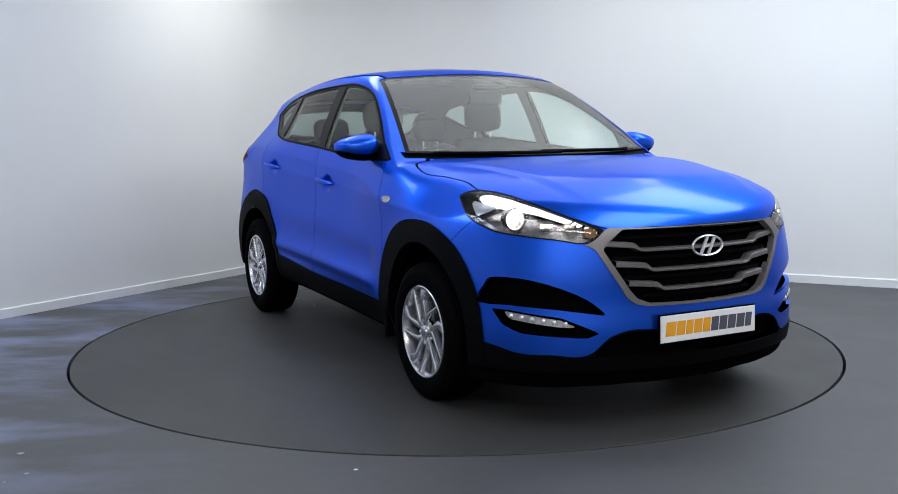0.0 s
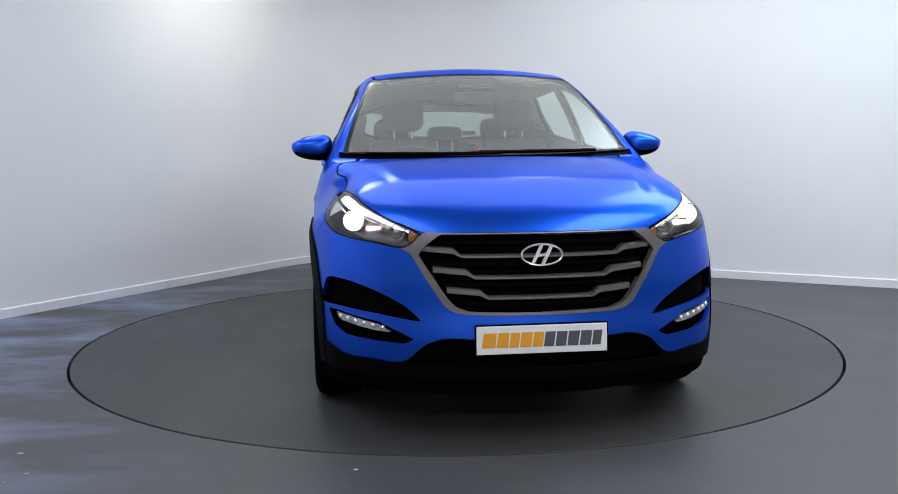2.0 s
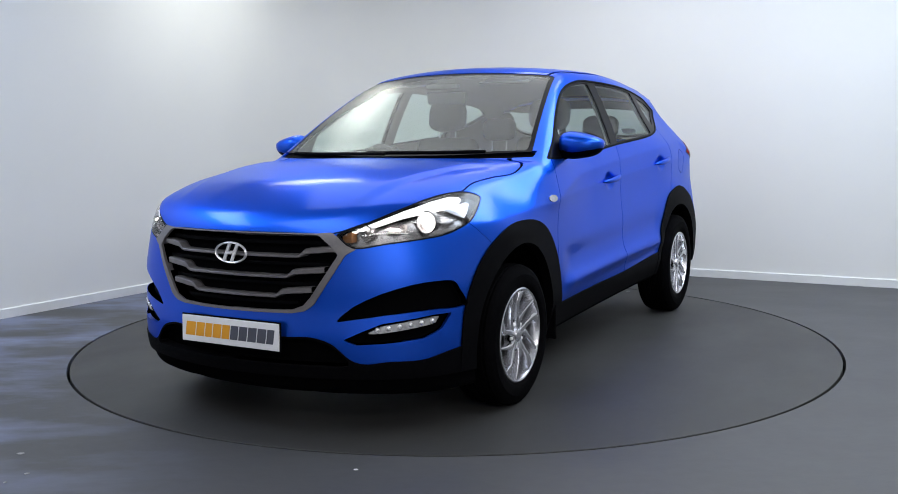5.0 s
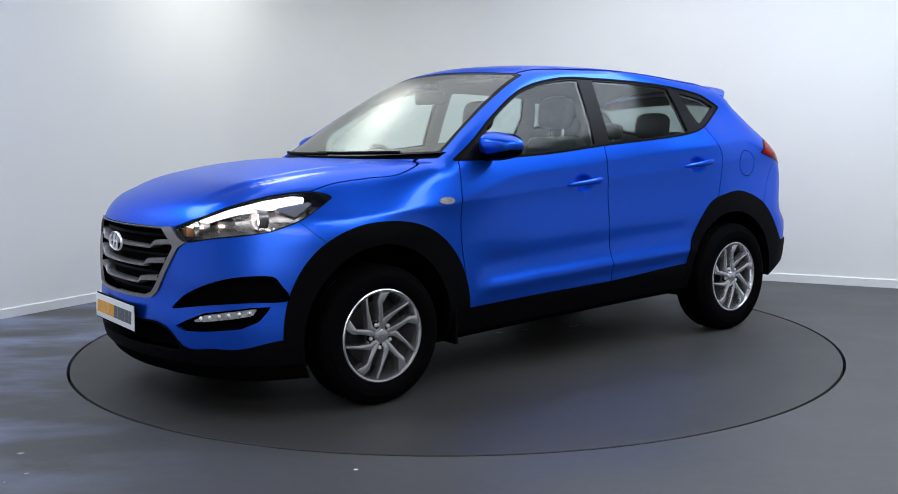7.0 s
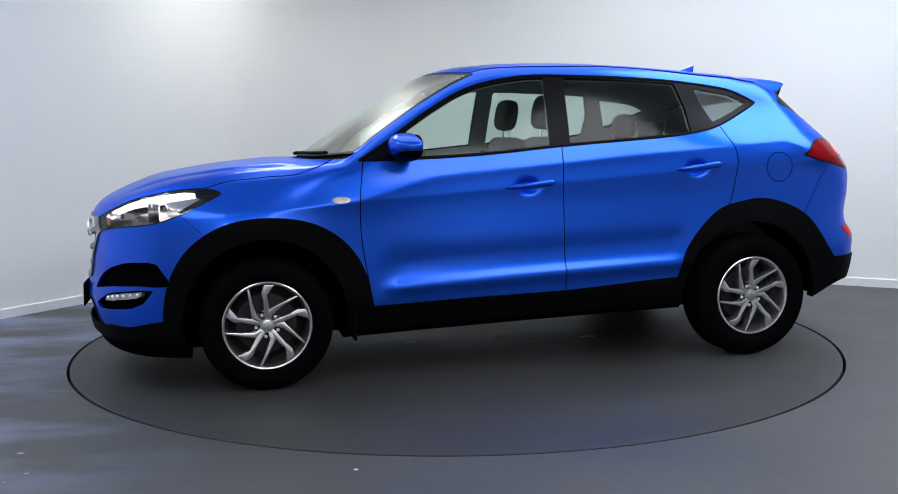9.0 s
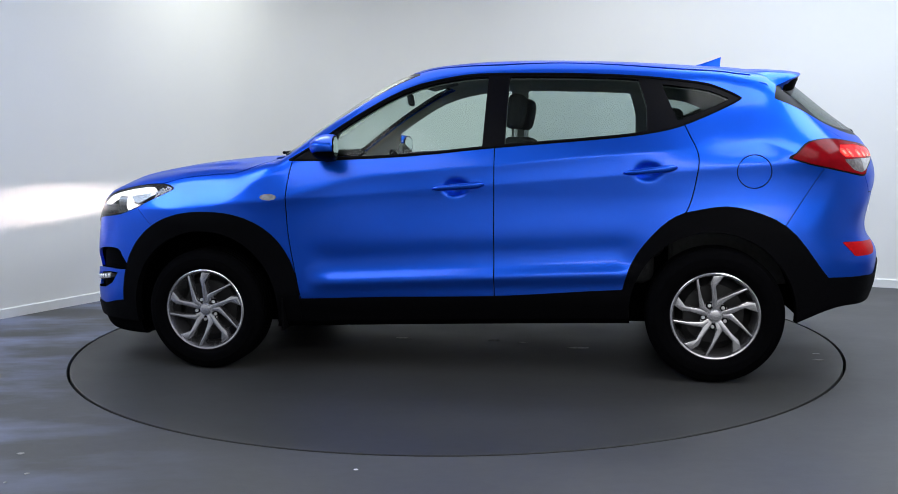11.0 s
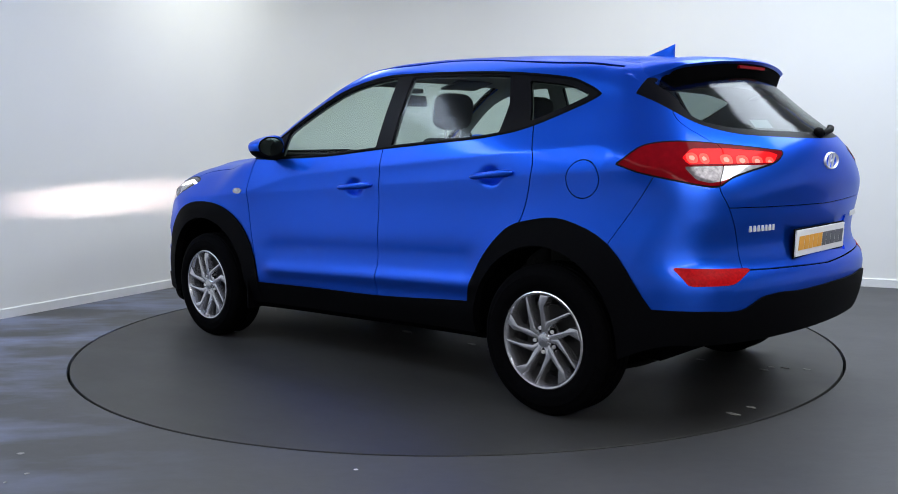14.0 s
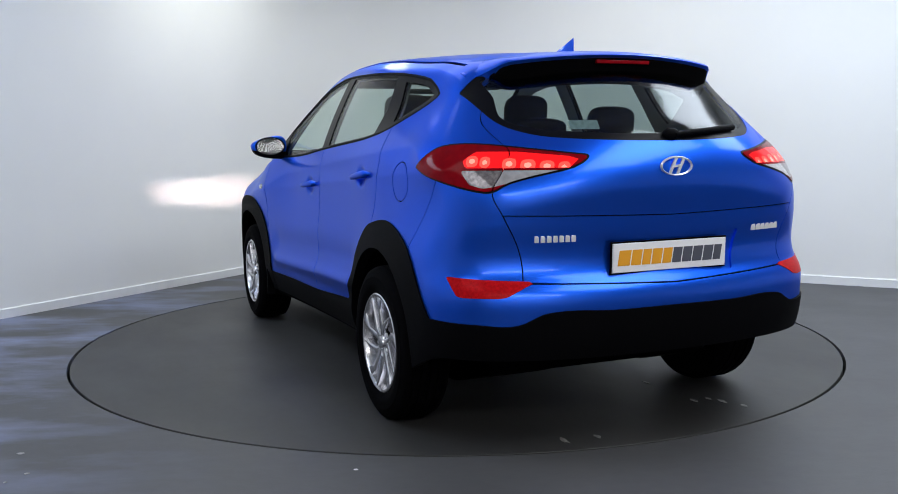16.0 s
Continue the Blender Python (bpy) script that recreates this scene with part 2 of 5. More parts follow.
def scuff_marks():
    """Small pale scuffs on the turntable's paint."""
    rnd = random.Random(5)
    for x, y, sz in ((0.31, 0.12, 0.05), (-0.26, 0.13, 0.045), (-0.44, 0.17, 0.03), (-0.78, 0.28, 0.06), (-2.02, -0.56, 0.03), (-1.92, -0.52, 0.03), (-1.85, -0.49, 0.025), (-2.10, 0.44, 0.035), (-2.12, 0.29, 0.03), (-1.49, -0.40, 0.03), (-1.85, -0.41, 0.03)):
        bm = bmesh.new()
        n = 11
        vs = []
        for i in range(n):
            a = 2 * math.pi * i / n
            r = sz * (0.6 + 0.5 * rnd.random())
            vs.append((x + r * math.cos(a), y + 0.38 * r * math.sin(a)))
        prism(bm, vs, 0.003)
        part("scuff_mark", bm, SCUFF, TABLE, "pale scuff in the grey paint")


def ceiling_light(x, y, turn, length=1.5, watts=60, color=(1, 0.97, 0.92), width=1.0):
    e = tagged(new("ceiling_light"), "unseen large white soft light panel added on the ceiling", "lamp", "ceiling lamps of the studio")
    e.matrix_basis = pose(x, y, HEIGHT - 0.08, 0, 0, turn)
    bm = bmesh.new()
    box(bm, -length / 2 - 0.02, length / 2 + 0.02, -width / 2 - 0.02, width / 2 + 0.02, 0.0, 0.075, 0.01)
    part("housing", bm, SKIRT, e)
    l = bpy.data.lights.new("diffuser", "AREA")
    l.shape, l.size, l.size_y, l.energy, l.color = "RECTANGLE", length, width, watts, color
    o = new("diffuser", l)
    o.parent = e
    o.matrix_basis = pose(0, 0, -0.01)


room()
TABLE = turntable()
scuff_marks()
# unseen panels added to light walls and car; (0.2, 0.6) stands for ceiling bounce
for lx, ly, lt, ll, wd, lw, lc in ((-1.50, 2.0, 58, 1.3, 0.6, 25, (0.97, 1.0, 0.92)), (3.05, -0.15, -25, 2.8, 1.7, 108, (0.78, 0.88, 1.0)), (-3.35, -1.2, 60, 2.2, 0.9, 58, (0.66, 0.79, 1.0)),
                                   (0.2, 0.6, 0, 3.4, 2.8, 44, (0.97, 1.0, 0.97)), (1.35, 1.75, -28, 1.8, 0.6, 17, (0.98, 1.0, 0.95)), (2.5, -3.2, 90, 2.8, 1.8, 84, (0.93, 0.96, 1.0)),
                                   (-1.9, -3.6, 90, 2.6, 1.6, 38, (0.91, 0.95, 1.0)), (1.0, -7.2, 0, 4.4, 1.0, 135, (1, 0.98, 0.97))):
    ceiling_light(lx, ly, lt, ll, lw, lc, wd)


# ---------------- the car's skin: one smooth closed form ----------------
def curve(*pts):
    xs = np.array([p[0] for p in pts], float)
    ys = np.array([p[1] for p in pts], float)
    d = np.diff(ys) / np.diff(xs)
    h = np.diff(xs)
    t = np.empty(len(xs))
    t[0], t[-1] = d[0], d[-1]
    t[1:-1] = (d[:-1] * h[1:] + d[1:] * h[:-1]) / (h[1:] + h[:-1])

    def f(x):
        x = np.asarray(x, float)
        i = np.clip(np.searchsorted(xs, x) - 1, 0, len(xs) - 2)
        u = np.clip((x - xs[i]) / h[i], 0, 1)
        a, b = 2 * u**3 - 3 * u**2 + 1, u**3 - 2 * u**2 + u
        c, e = -2 * u**3 + 3 * u**2, u**3 - u**2
        y = a * ys[i] + b * h[i] * t[i] + c * ys[i + 1] + e * h[i] * t[i + 1]
        return y + np.where(x < xs[0], (x - xs[0]) * t[0], 0) + np.where(x > xs[-1], (x - xs[-1]) * t[-1], 0)
    return f


def step(x, a, b):
    u = np.clip((x - a) / (b - a), 0, 1)
    return u * u * (3 - 2 * u)


def smax(a, b, k):
    h = np.maximum(k - np.abs(a - b), 0) / k
    return np.maximum(a, b) + h * h * k / 4


TOP = curve((-2.7, 0.85), (-2.34, 1.10), (-2.20, 1.235), (-2.02, 1.375), (-1.90, 1.475), (-1.80, 1.555), (-1.6, 1.605), (-1.3, 1.634), (-0.8, 1.667), (-0.3, 1.679), (0.02, 1.669), (0.22, 1.645),
            (0.38, 1.594), (0.58, 1.486), (0.85, 1.310), (1.02, 1.192), (1.10, 1.147), (1.18, 1.141), (1.32, 1.129), (1.68, 1.088), (1.94, 1.032), (2.13, 0.953), (2.23, 0.885), (2.32, 0.78))
PLAN = curve((-2.4, 0.78), (-2.1, 0.88), (-1.8, 0.935), (-1.35, 0.96), (-0.9, 0.93), (0.0, 0.917), (0.9, 0.935), (1.3, 0.958), (1.6, 0.952), (1.95, 0.90), (2.3, 0.82))
NOSE = curve((0.15, 2.19), (0.25, 2.235), (0.40, 2.257), (0.55, 2.247), (0.70, 2.243), (0.86, 2.226), (1.0, 2.19), (1.2, 2.07))
TAIL = curve((0.2, -2.08), (0.35, -2.20), (0.55, -2.26), (0.66, -2.255), (0.72, -2.215), (0.92, -2.225), (1.05, -2.25), (1.18, -2.245), (1.3, -2.21), (1.6, -2.07))


def bow(x):
    return 0.25 - 0.69 * step(-x, -0.3, 1.7)


def top_z(x, y):
    ridge = 0.010 * step(0.70 - 0.20 * (x - 1.05) - y, -0.035, 0.035) * step(x, 1.1, 1.3) * (1 - step(x, 1.85, 2.1))
    return ridge + TOP(x + bow(x) * y * y) - (0.11 - 0.085 * step(x, 0.2, 1.0)) * y * y - 1.0 * step(x, 0.9, 1.3) * np.maximum(y - 0.58, 0) ** 2


def crease_z(x):
    return 0.985 - 0.068 * x


HANDLES = ((-0.055, 0.991), (-1.030, 1.069))


def side_y(x, z):
    d = z - crease_z(x)
    up = 0.5 * (d + np.sqrt(d * d + 0.00006))
    fade = step(-x, -1.0, -0.4) * (1 - step(-x, 1.55, 1.85))
    e = d - (0.092 - 0.015 * x) * fade
    dn = 0.5 * (np.sqrt(e * e + 0.00006) - e)
    s = PLAN(x) - 0.24 * up - 0.27 * up * up
    s = s - 0.022 * (1 - np.exp(-dn / 0.06))
    mid = step(x, -1.05, -0.85) * (1 - step(x, 0.62, 0.80))
    zs = 0.512 - 0.039 * x
    s = s + mid * (0.018 * np.exp(-((z - zs) / 0.040) ** 2) - 0.013 * np.exp(-((z - zs - 0.12) / 0.07) ** 2))
    s = s - (0.05 - 0.035 * step(np.abs(x), 1.0, 1.6)) * step(-z, -0.44, -0.22)
    s = s - 0.08 * step(z, 0.78, 1.02) * step(x, 0.85, 1.45)
    s = s - 0.065 * step(z, 1.12, 1.45) * step(-x, 0.5, 1.6)
    s = s - 0.030 * step(z, 0.60, 0.95) * (1 - step(x, 0.2, 0.9)) - 0.028 * step(-x, 0.9, 1.5) * step(z, 0.75, 1.05)
    s = s - 0.050 * step(z, 1.08, 1.42) * step(-x, 0.5, 1.45)
    for cx, cz in HANDLES:
        s = s - 0.017 * np.exp(-((((x - cx - 0.012) / 0.062) ** 2 + ((z - cz + 0.006) / 0.042) ** 2) ** 2))
    return s


def skin(P):
    x, y, z = P[:, 0], np.abs(P[:, 1]), P[:, 2]
    e = 0.004
    T = top_z(x, y)
    tx = (top_z(x + e, y) - top_z(x - e, y)) / (2 * e)
    ftop = (z - T) / np.sqrt(1 + tx * tx)
    fside = (y - side_y(x, z)) / 1.04
    w = 0.12 * (y / 0.6) ** 2 + 0.115 * (y / 0.85) ** 8 + 0.05 * step(z, 0.6, 0.9) * (y / 0.8) ** 4
    ffront = (x - (NOSE(z) - w)) / np.sqrt(1 + (0.66 * y) ** 2 + (1.0 * (y / 0.85) ** 7) ** 2)
    wr = 0.06 * (y / 0.57) ** 2 + 0.09 * (y / 0.85) ** 6
    frear = (TAIL(z) + wr - x) / np.sqrt(1 + (0.37 * y) ** 2 + (0.65 * (y / 0.85) ** 5) ** 2)
    k = 0.07 + 0.05 * step(x, 0.9, 1.4) * (1 - step(x, 1.9, 2.2)) + 0.03 * step(-x, 1.35, 1.7)
    f = smax(ftop, fside, k)
    f = smax(f, ffront, 0.07)
    f = smax(f, frear, 0.10)
    zb = 0.17 + (0.075 - 0.028 * x) * (1 - step(np.abs(x), 1.1, 1.3)) + 0.10 * step(-x, 1.5, 1.9)
    return smax(f, zb - z, 0.04)


def skin_grad(P):
    e = 0.0015
    g = np.stack([skin(P + np.eye(3)[i] * e) - skin(P - np.eye(3)[i] * e) for i in range(3)], -1) / (2 * e)
    return g


class Shell:
    """The left half of the skin as faces with region names, which cut() splits along a line g = 0."""

    def __init__(self):
        cols = []
        a = 1.5
        for ph in np.linspace(-90, 0, 100)[:-1]:
            cols.append((-a, math.sin(radians(ph)), math.cos(radians(ph))))
        for x in np.linspace(-a, a, 270):
            cols.append((x, 0.0, 1.0))
        for ph in np.linspace(0, 90, 100)[1:]:
            cols.append((a, math.sin(radians(ph)), math.cos(radians(ph))))
        th = np.radians(np.concatenate([np.linspace(-60, -36, 12)[:-1], np.linspace(-36, 62, 170)[:-1], np.linspace(62, 90, 40)]))
        O, Dr = [], []
        for x, dx, dy in cols:
            for t in th:
                O.append((x, 0, 0.72))
                Dr.append((dx * math.cos(t), dy * math.cos(t), math.sin(t)))
        O, Dr = np.array(O), np.array(Dr)
        lo, hi = np.full(len(O), 0.05), np.full(len(O), 2.2)
        for _ in range(26):
            m = (lo + hi) / 2
            inside = skin(O + Dr * m[:, None]) < 0
            lo, hi = np.where(inside, m, lo), np.where(inside, hi, m)
        P = O + Dr * lo[:, None]
        P[:, 1] = np.maximum(P[:, 1], 0)
        P[np.abs(P[:, 1]) < 1e-6, 1] = 0
        self.V = [tuple(p) for p in P]
        n, m = len(cols), len(th)
        self.F, self.L = [], []
        for i in range(n - 1):
            for j in range(m - 1):
                self.F.append((i * m + j, i * m + j + 1, (i + 1) * m + j + 1, (i + 1) * m + j))
                self.L.append("body")

    def cut(self, g, src, dst):
        """The faces of the regions src where g < 0 become the region dst."""
        src = {src} if isinstance(src, str) else set(src)
        A = np.array(self.V)
        val = np.asarray(g(A[:, 0], A[:, 1], A[:, 2]), float)
        val = np.where(np.abs(val) < 1e-7, 1e-7, val).tolist()
        V, F, L, made = self.V, [], [], {}
        for f, lab in zip(self.F, self.L):
            if lab not in src:
                F.append(f), L.append(lab)
                continue
            neg = [val[i] < 0 for i in f]
            if not any(neg):
                F.append(f), L.append(lab)
            elif all(neg):
                F.append(f), L.append(dst)
            else:
                a, b = [], []
                for k, i in enumerate(f):
                    j = f[(k + 1) % len(f)]
                    (a if neg[k] else b).append(i)
                    if neg[k] != (val[j] < 0):
                        key = (i, j) if i < j else (j, i)
                        if key not in made:
                            t = val[key[0]] / (val[key[0]] - val[key[1]])
                            made[key] = len(V)
                            V.append(tuple(p + (q - p) * t for p, q in zip(V[key[0]], V[key[1]])))
                            val.append(1e-9)
                        a.append(made[key]), b.append(made[key])
                if len(a) > 2:
                    F.append(tuple(a)), L.append(dst)
                if len(b) > 2:
                    F.append(tuple(b)), L.append(lab)
        self.F, self.L = F, L

    def settle(self):
        P = np.array(self.V)
        for _ in range(2):
            g = skin_grad(P)
            P = P - g * (skin(P) / (g * g).sum(1))[:, None]
        P[np.abs(P[:, 1]) < 2e-4, 1] = 0
        g = skin_grad(P)
        g[P[:, 1] == 0, 1] = 0
        self.P = P
        self.N = g / np.linalg.norm(g, axis=1)[:, None]
        self.by = {}
        for f, lab in zip(self.F, self.L):
            self.by.setdefault(lab, []).append(f)

    def emit_pieces(self, name, region, *rest, **more):
        """One panel for each connected piece of a region."""
        left, n = {k: f for k, f in enumerate(self.by.get(region, ()))}, 0
        at = {}
        for k, f in left.items():
            for i in f:
                at.setdefault(i, []).append(k)
        while left:
            k0 = next(iter(left))
            todo, piece = [k0], []
            f0 = left.pop(k0)
            piece.append(f0)
            todo = list(f0)
            while todo:
                for k in at[todo.pop()]:
                    if k in left:
                        f = left.pop(k)
                        piece.append(f)
                        todo.extend(f)
            if len(piece) > 6:
                n += 1
                self.by["%s piece %d" % (region, n)] = piece
                self.emit(name, "%s piece %d" % (region, n), *rest, **more)

    def emit(self, name, regions, mat, parent, side="both", lift=0.0, rim=0.018, label="", keep=None):
        """Makes a panel of the regions: lifted along the skin's normal, with its border turned inwards by rim."""
        faces = [f for r in ([regions] if isinstance(regions, str) else regions) for f in self.by.get(r, ())]
        if keep:
            faces = [f for f in faces if keep(*(sum(self.P[i][k] for i in f) / len(f) for k in range(3)))]
        if not faces:
            return None
        used = sorted({i for f in faces for i in f})
        co = {i: self.P[i] + self.N[i] * lift for i in used}
        nor = {i: self.N[i] for i in used}
        verts, norms, polys = [], [], []
        for sgn in ((1, -1) if side == "both" else (1,) if side == "left" else (-1,)):
            idx = {}
            for i in used:
                c, n = co[i], nor[i]
                if sgn == -1 and side == "both" and self.P[i][1] == 0:
                    idx[i] = ("c", i)
                idx[i] = len(verts)
                verts.append((c[0], sgn * c[1], c[2]))
                norms.append((n[0], sgn * n[1], n[2]))
            edges = {}
            for f in faces:
                q = [idx[i] for i in f]
                polys.append(q if sgn == 1 else q[::-1])
                for k in range(len(f)):
                    e = (f[k], f[(k + 1) % len(f)])
                    if (e[1], e[0]) in edges:
                        del edges[(e[1], e[0])]
                    else:
                        edges[e] = 1
            if rim:
                for i, j in edges:
                    if self.P[i][1] == 0 and self.P[j][1] == 0:
                        continue
                    n = nor[i] + nor[j]
                    n = n / np.linalg.norm(n)
                    d = co[j] - co[i]
                    o = np.cross(d, n)
                    ln = np.linalg.norm(o)
                    if ln < 1e-9:
                        continue
                    o = o / ln * (1 if rim > 0 else -1)
                    b = len(verts)
                    for c in (co[i], co[j], co[j] - nor[j] * rim, co[i] - nor[i] * rim):
                        verts.append((c[0], sgn * c[1], c[2]))
                        norms.append((o[0], sgn * o[1], o[2]))
                    polys.append([b + 1, b, b + 3, b + 2] if (sgn == 1) == (rim > 0) else [b, b + 1, b + 2, b + 3])
        me = bpy.data.meshes.new(name)
        me.from_pydata(verts, [], polys)
        for p in me.polygons:
            p.use_smooth = True
        me.normals_split_custom_set_from_vertices(norms)
        me.materials.append(mat)
        ob = new(name, me)
        ob.parent = parent
        if label:
            ob["label"] = label
        return ob


def poly_field(pts, soft=0.0):
    """Signed distance to a closed outline, negative inside; takes two coordinate arrays."""
    A = np.array(pts, float)
    B = np.roll(A, -1, axis=0)

    def f(u, v):
        u, v = np.asarray(u, float), np.asarray(v, float)
        best = np.full(u.shape, 1e9)
        inside = np.zeros(u.shape, bool)
        for (ax, ay), (bx, by) in zip(A, B):
            ex, ey = bx - ax, by - ay
            t = np.clip(((u - ax) * ex + (v - ay) * ey) / (ex * ex + ey * ey), 0, 1)
            best = np.minimum(best, np.hypot(u - ax - t * ex, v - ay - t * ey))
            c = (ay > v) != (by > v)
            with np.errstate(divide="ignore", invalid="ignore"):
                xi = ax + (v - ay) * ex / (ey if ey else 1e-12)
            inside ^= c & (u < xi)
        return np.where(inside, -best, best) - soft
    return f


def line_field(pts, half):
    """Distance to an open line, less half."""
    A = np.array(pts, float)

    def f(u, v):
        best = np.full(np.shape(u), 1e9)
        for (ax, ay), (bx, by) in zip(A[:-1], A[1:]):
            ex, ey = bx - ax, by - ay
            t = np.clip(((u - ax) * ex + (v - ay) * ey) / (ex * ex + ey * ey), 0, 1)
            best = np.minimum(best, np.hypot(u - ax - t * ex, v - ay - t * ey))
        return best - half
    return f


def smooth_line(pts, n=6):
    """More points along a soft curve through pts."""
    P = [Vector((*p, 0)) for p in pts]
    out = []
    for i in range(len(P) - 1):
        a, b = P[max(i - 1, 0)], P[min(i + 2, len(P) - 1)]
        p, q = P[i], P[i + 1]
        for k in range(n):
            t = k / n
            v = 0.5 * ((2 * p) + (q - a) * t + (2 * a - 5 * p + 4 * q - b) * t * t + (3 * p - a - 3 * q + b) * t**3)
            out.append((v.x, v.y))
    out.append(tuple(P[-1][:2]))
    return out


# ---------------- regions of the skin ----------------
S = Shell()
AX = 1.335


def arch(cx, cz, a, b, p=2.3):
    return lambda x, z: (np.abs((x - cx) / a) ** p + np.abs((z - cz) / b) ** p) ** (1 / p) * min(a, b) - min(a, b)


def side_only(g, y0=0.5):
    return lambda x, y, z: np.where(y > y0, g(x, z), 1.0)


def front_only(g, x0=1.3):
    """A field in the wrapped coordinate of the nose (y - 0.8 x) and the height."""
    return lambda x, y, z: np.where(x > x0, g(y - 0.8 * x, z), 1.0)


def rear_only(g, x0=-1.5):
    return lambda x, y, z: np.where(x < x0, g(y + 0.8 * x, z), 1.0)


def seam(g, regions, half=0.0028, name="gap"):
    S.cut(lambda x, y, z: np.abs(g(x, y, z)) - half, regions, name)


S.cut(lambda x, y, z: z - (0.240 + (0.052 - 0.028 * x) * (1 - step(np.abs(x), 1.1, 1.3)) + 0.02 * step(x, 0.9, 2.0) + 0.16 * step(-x, 1.5, 2.0)), "body", "under")
# side windows
DLO = poly_field(smooth_line([(0.87, 1.130), (0.71, 1.128), (0.22, 1.146), (-0.25, 1.187), (-0.80, 1.226), (-1.02, 1.250), (-1.18, 1.284), (-1.36, 1.356), (-1.483, 1.416), (-1.480, 1.438), (-1.40, 1.478), (-1.275, 1.516),
                              (-0.87, 1.560), (-0.25, 1.581), (0.0, 1.566), (0.26, 1.502), (0.52, 1.359), (0.71, 1.228), (0.87, 1.130)], 3)[:-1])
S.cut(side_only(DLO), "body", "trim")
S.cut(side_only(lambda x, z: np.maximum(DLO(x, z) + 0.018, np.maximum(-0.178 - 0.05 * (z - 1.2) - x, x - 0.61 - 0.1 * (1.13 - z)))), "trim", "front_pane")
S.cut(side_only(lambda x, z: np.maximum(DLO(x, z) + 0.018, np.maximum(x + 0.293 + 0.04 * (z - 1.2), -x - 1.015 + 0.30 * np.maximum(z - 1.40, 0)))), "trim", "rear_pane")
S.cut(side_only(lambda x, z: np.maximum(DLO(x, z) + 0.034, x + 1.150 - 0.40 * (z - 1.36))), "trim", "quarter_pane")
S.cut(side_only(lambda x, z: DLO(x, z) + 0.010), "trim", "pillar_trim")
# windscreen and cowl
xb = lambda x, y: x + 0.35 * y * y
screen = lambda x, y, z: np.maximum(np.maximum(0.31 - xb(x, y), xb(x, y) - 1.085), (y - 0.612 - (xb(x, y) - 0.31) * 0.215) * 0.9)
S.cut(lambda x, y, z: np.where(z > 1.0, screen(x, y, z), 1), "body", "screen_edge")
S.cut(lambda x, y, z: np.where(z > 1.0, np.maximum(np.maximum(0.345 - xb(x, y), xb(x, y) - 1.07), (y - 0.590 - (xb(x, y) - 0.31) * 0.215) * 0.9), 1), "screen_edge", "screen")
S.cut(lambda x, y, z: np.where(z > 1.0, np.maximum(np.maximum(1.08 - xb(x, y), xb(x, y) - 1.135), y - 0.80), 1), "body", "cowl")
# rear window
REAR_WIN = poly_field(smooth_line([(-0.3, 1.226), (0.0, 1.222), (0.17, 1.223), (0.38, 1.232), (0.51, 1.247), (0.60, 1.286), (0.640, 1.352), (0.668, 1.47), (0.67, 1.54)], 5) + [(0.67, 1.75), (-0.3, 1.75)])
S.cut(lambda x, y, z: np.where(x < -1.5, np.maximum(REAR_WIN(y, z), x + 1.665 + 0.25 * (z - 1.47)), 1), "body", "rear_edge")
S.cut(lambda x, y, z: np.where(x < -1.7, REAR_WIN(y, z) + 0.03 + 0.05 * step(z, 1.30, 1.42), 1), "rear_edge", "rear_screen")
# lamps
LAMP = poly_field(smooth_line([(-1.244, 0.855), (-1.068, 0.905), (-0.886, 0.957), (-0.725, 0.992), (-0.592, 1.008), (-0.486, 1.006), (-0.407, 0.985), (-0.414, 0.960), (-0.491, 0.893), (-0.576, 0.861),
                               (-0.660, 0.840), (-0.776, 0.828), (-0.986, 0.812), (-1.155, 0.797), (-1.244, 0.855)], 3)[:-1])
S.cut(front_only(LAMP), "body", "lamp")
S.cut(front_only(lambda s, z: LAMP(s, z) + 0.006), "lamp", "lamp_lens")
STRIP = poly_field([(-1.215, 0.853), (-1.068, 0.896), (-0.886, 0.947), (-0.725, 0.981), (-0.60, 0.996), (-0.545, 0.992), (-0.525, 0.978), (-0.60, 0.966), (-0.725, 0.957), (-0.886, 0.931), (-1.068, 0.886)])
S.cut(front_only(STRIP), "lamp_lens", "strip")
WEDGE = poly_field([(-0.660, 0.945), (-0.475, 0.972), (-0.535, 0.905)])
S.cut(front_only(WEDGE), "lamp_lens", "wedge")
TAIL_LAMP = poly_field(smooth_line([(-0.478, 1.125), (-0.586, 1.192), (-0.689, 1.215), (-0.84, 1.218), (-1.04, 1.204), (-1.294, 1.182), (-1.389, 1.169), (-1.322, 1.124), (-1.153, 1.092), (-1.027, 1.065), (-0.944, 1.032),
                                    (-0.843, 1.038), (-0.697, 1.063), (-0.566, 1.091), (-0.478, 1.125)], 3)[:-1])
S.cut(rear_only(TAIL_LAMP), "body", "tail_edge")
S.cut(rear_only(lambda s, z: TAIL_LAMP(s, z) + 0.007), "tail_edge", "tail_red")
CLEAR_PART = poly_field([(-0.775, 1.114), (-1.29, 1.116), (-1.12, 1.088), (-0.968, 1.057), (-0.90, 1.048), (-0.83, 1.062)])
S.cut(rear_only(CLEAR_PART), "tail_red", "tail_clear")
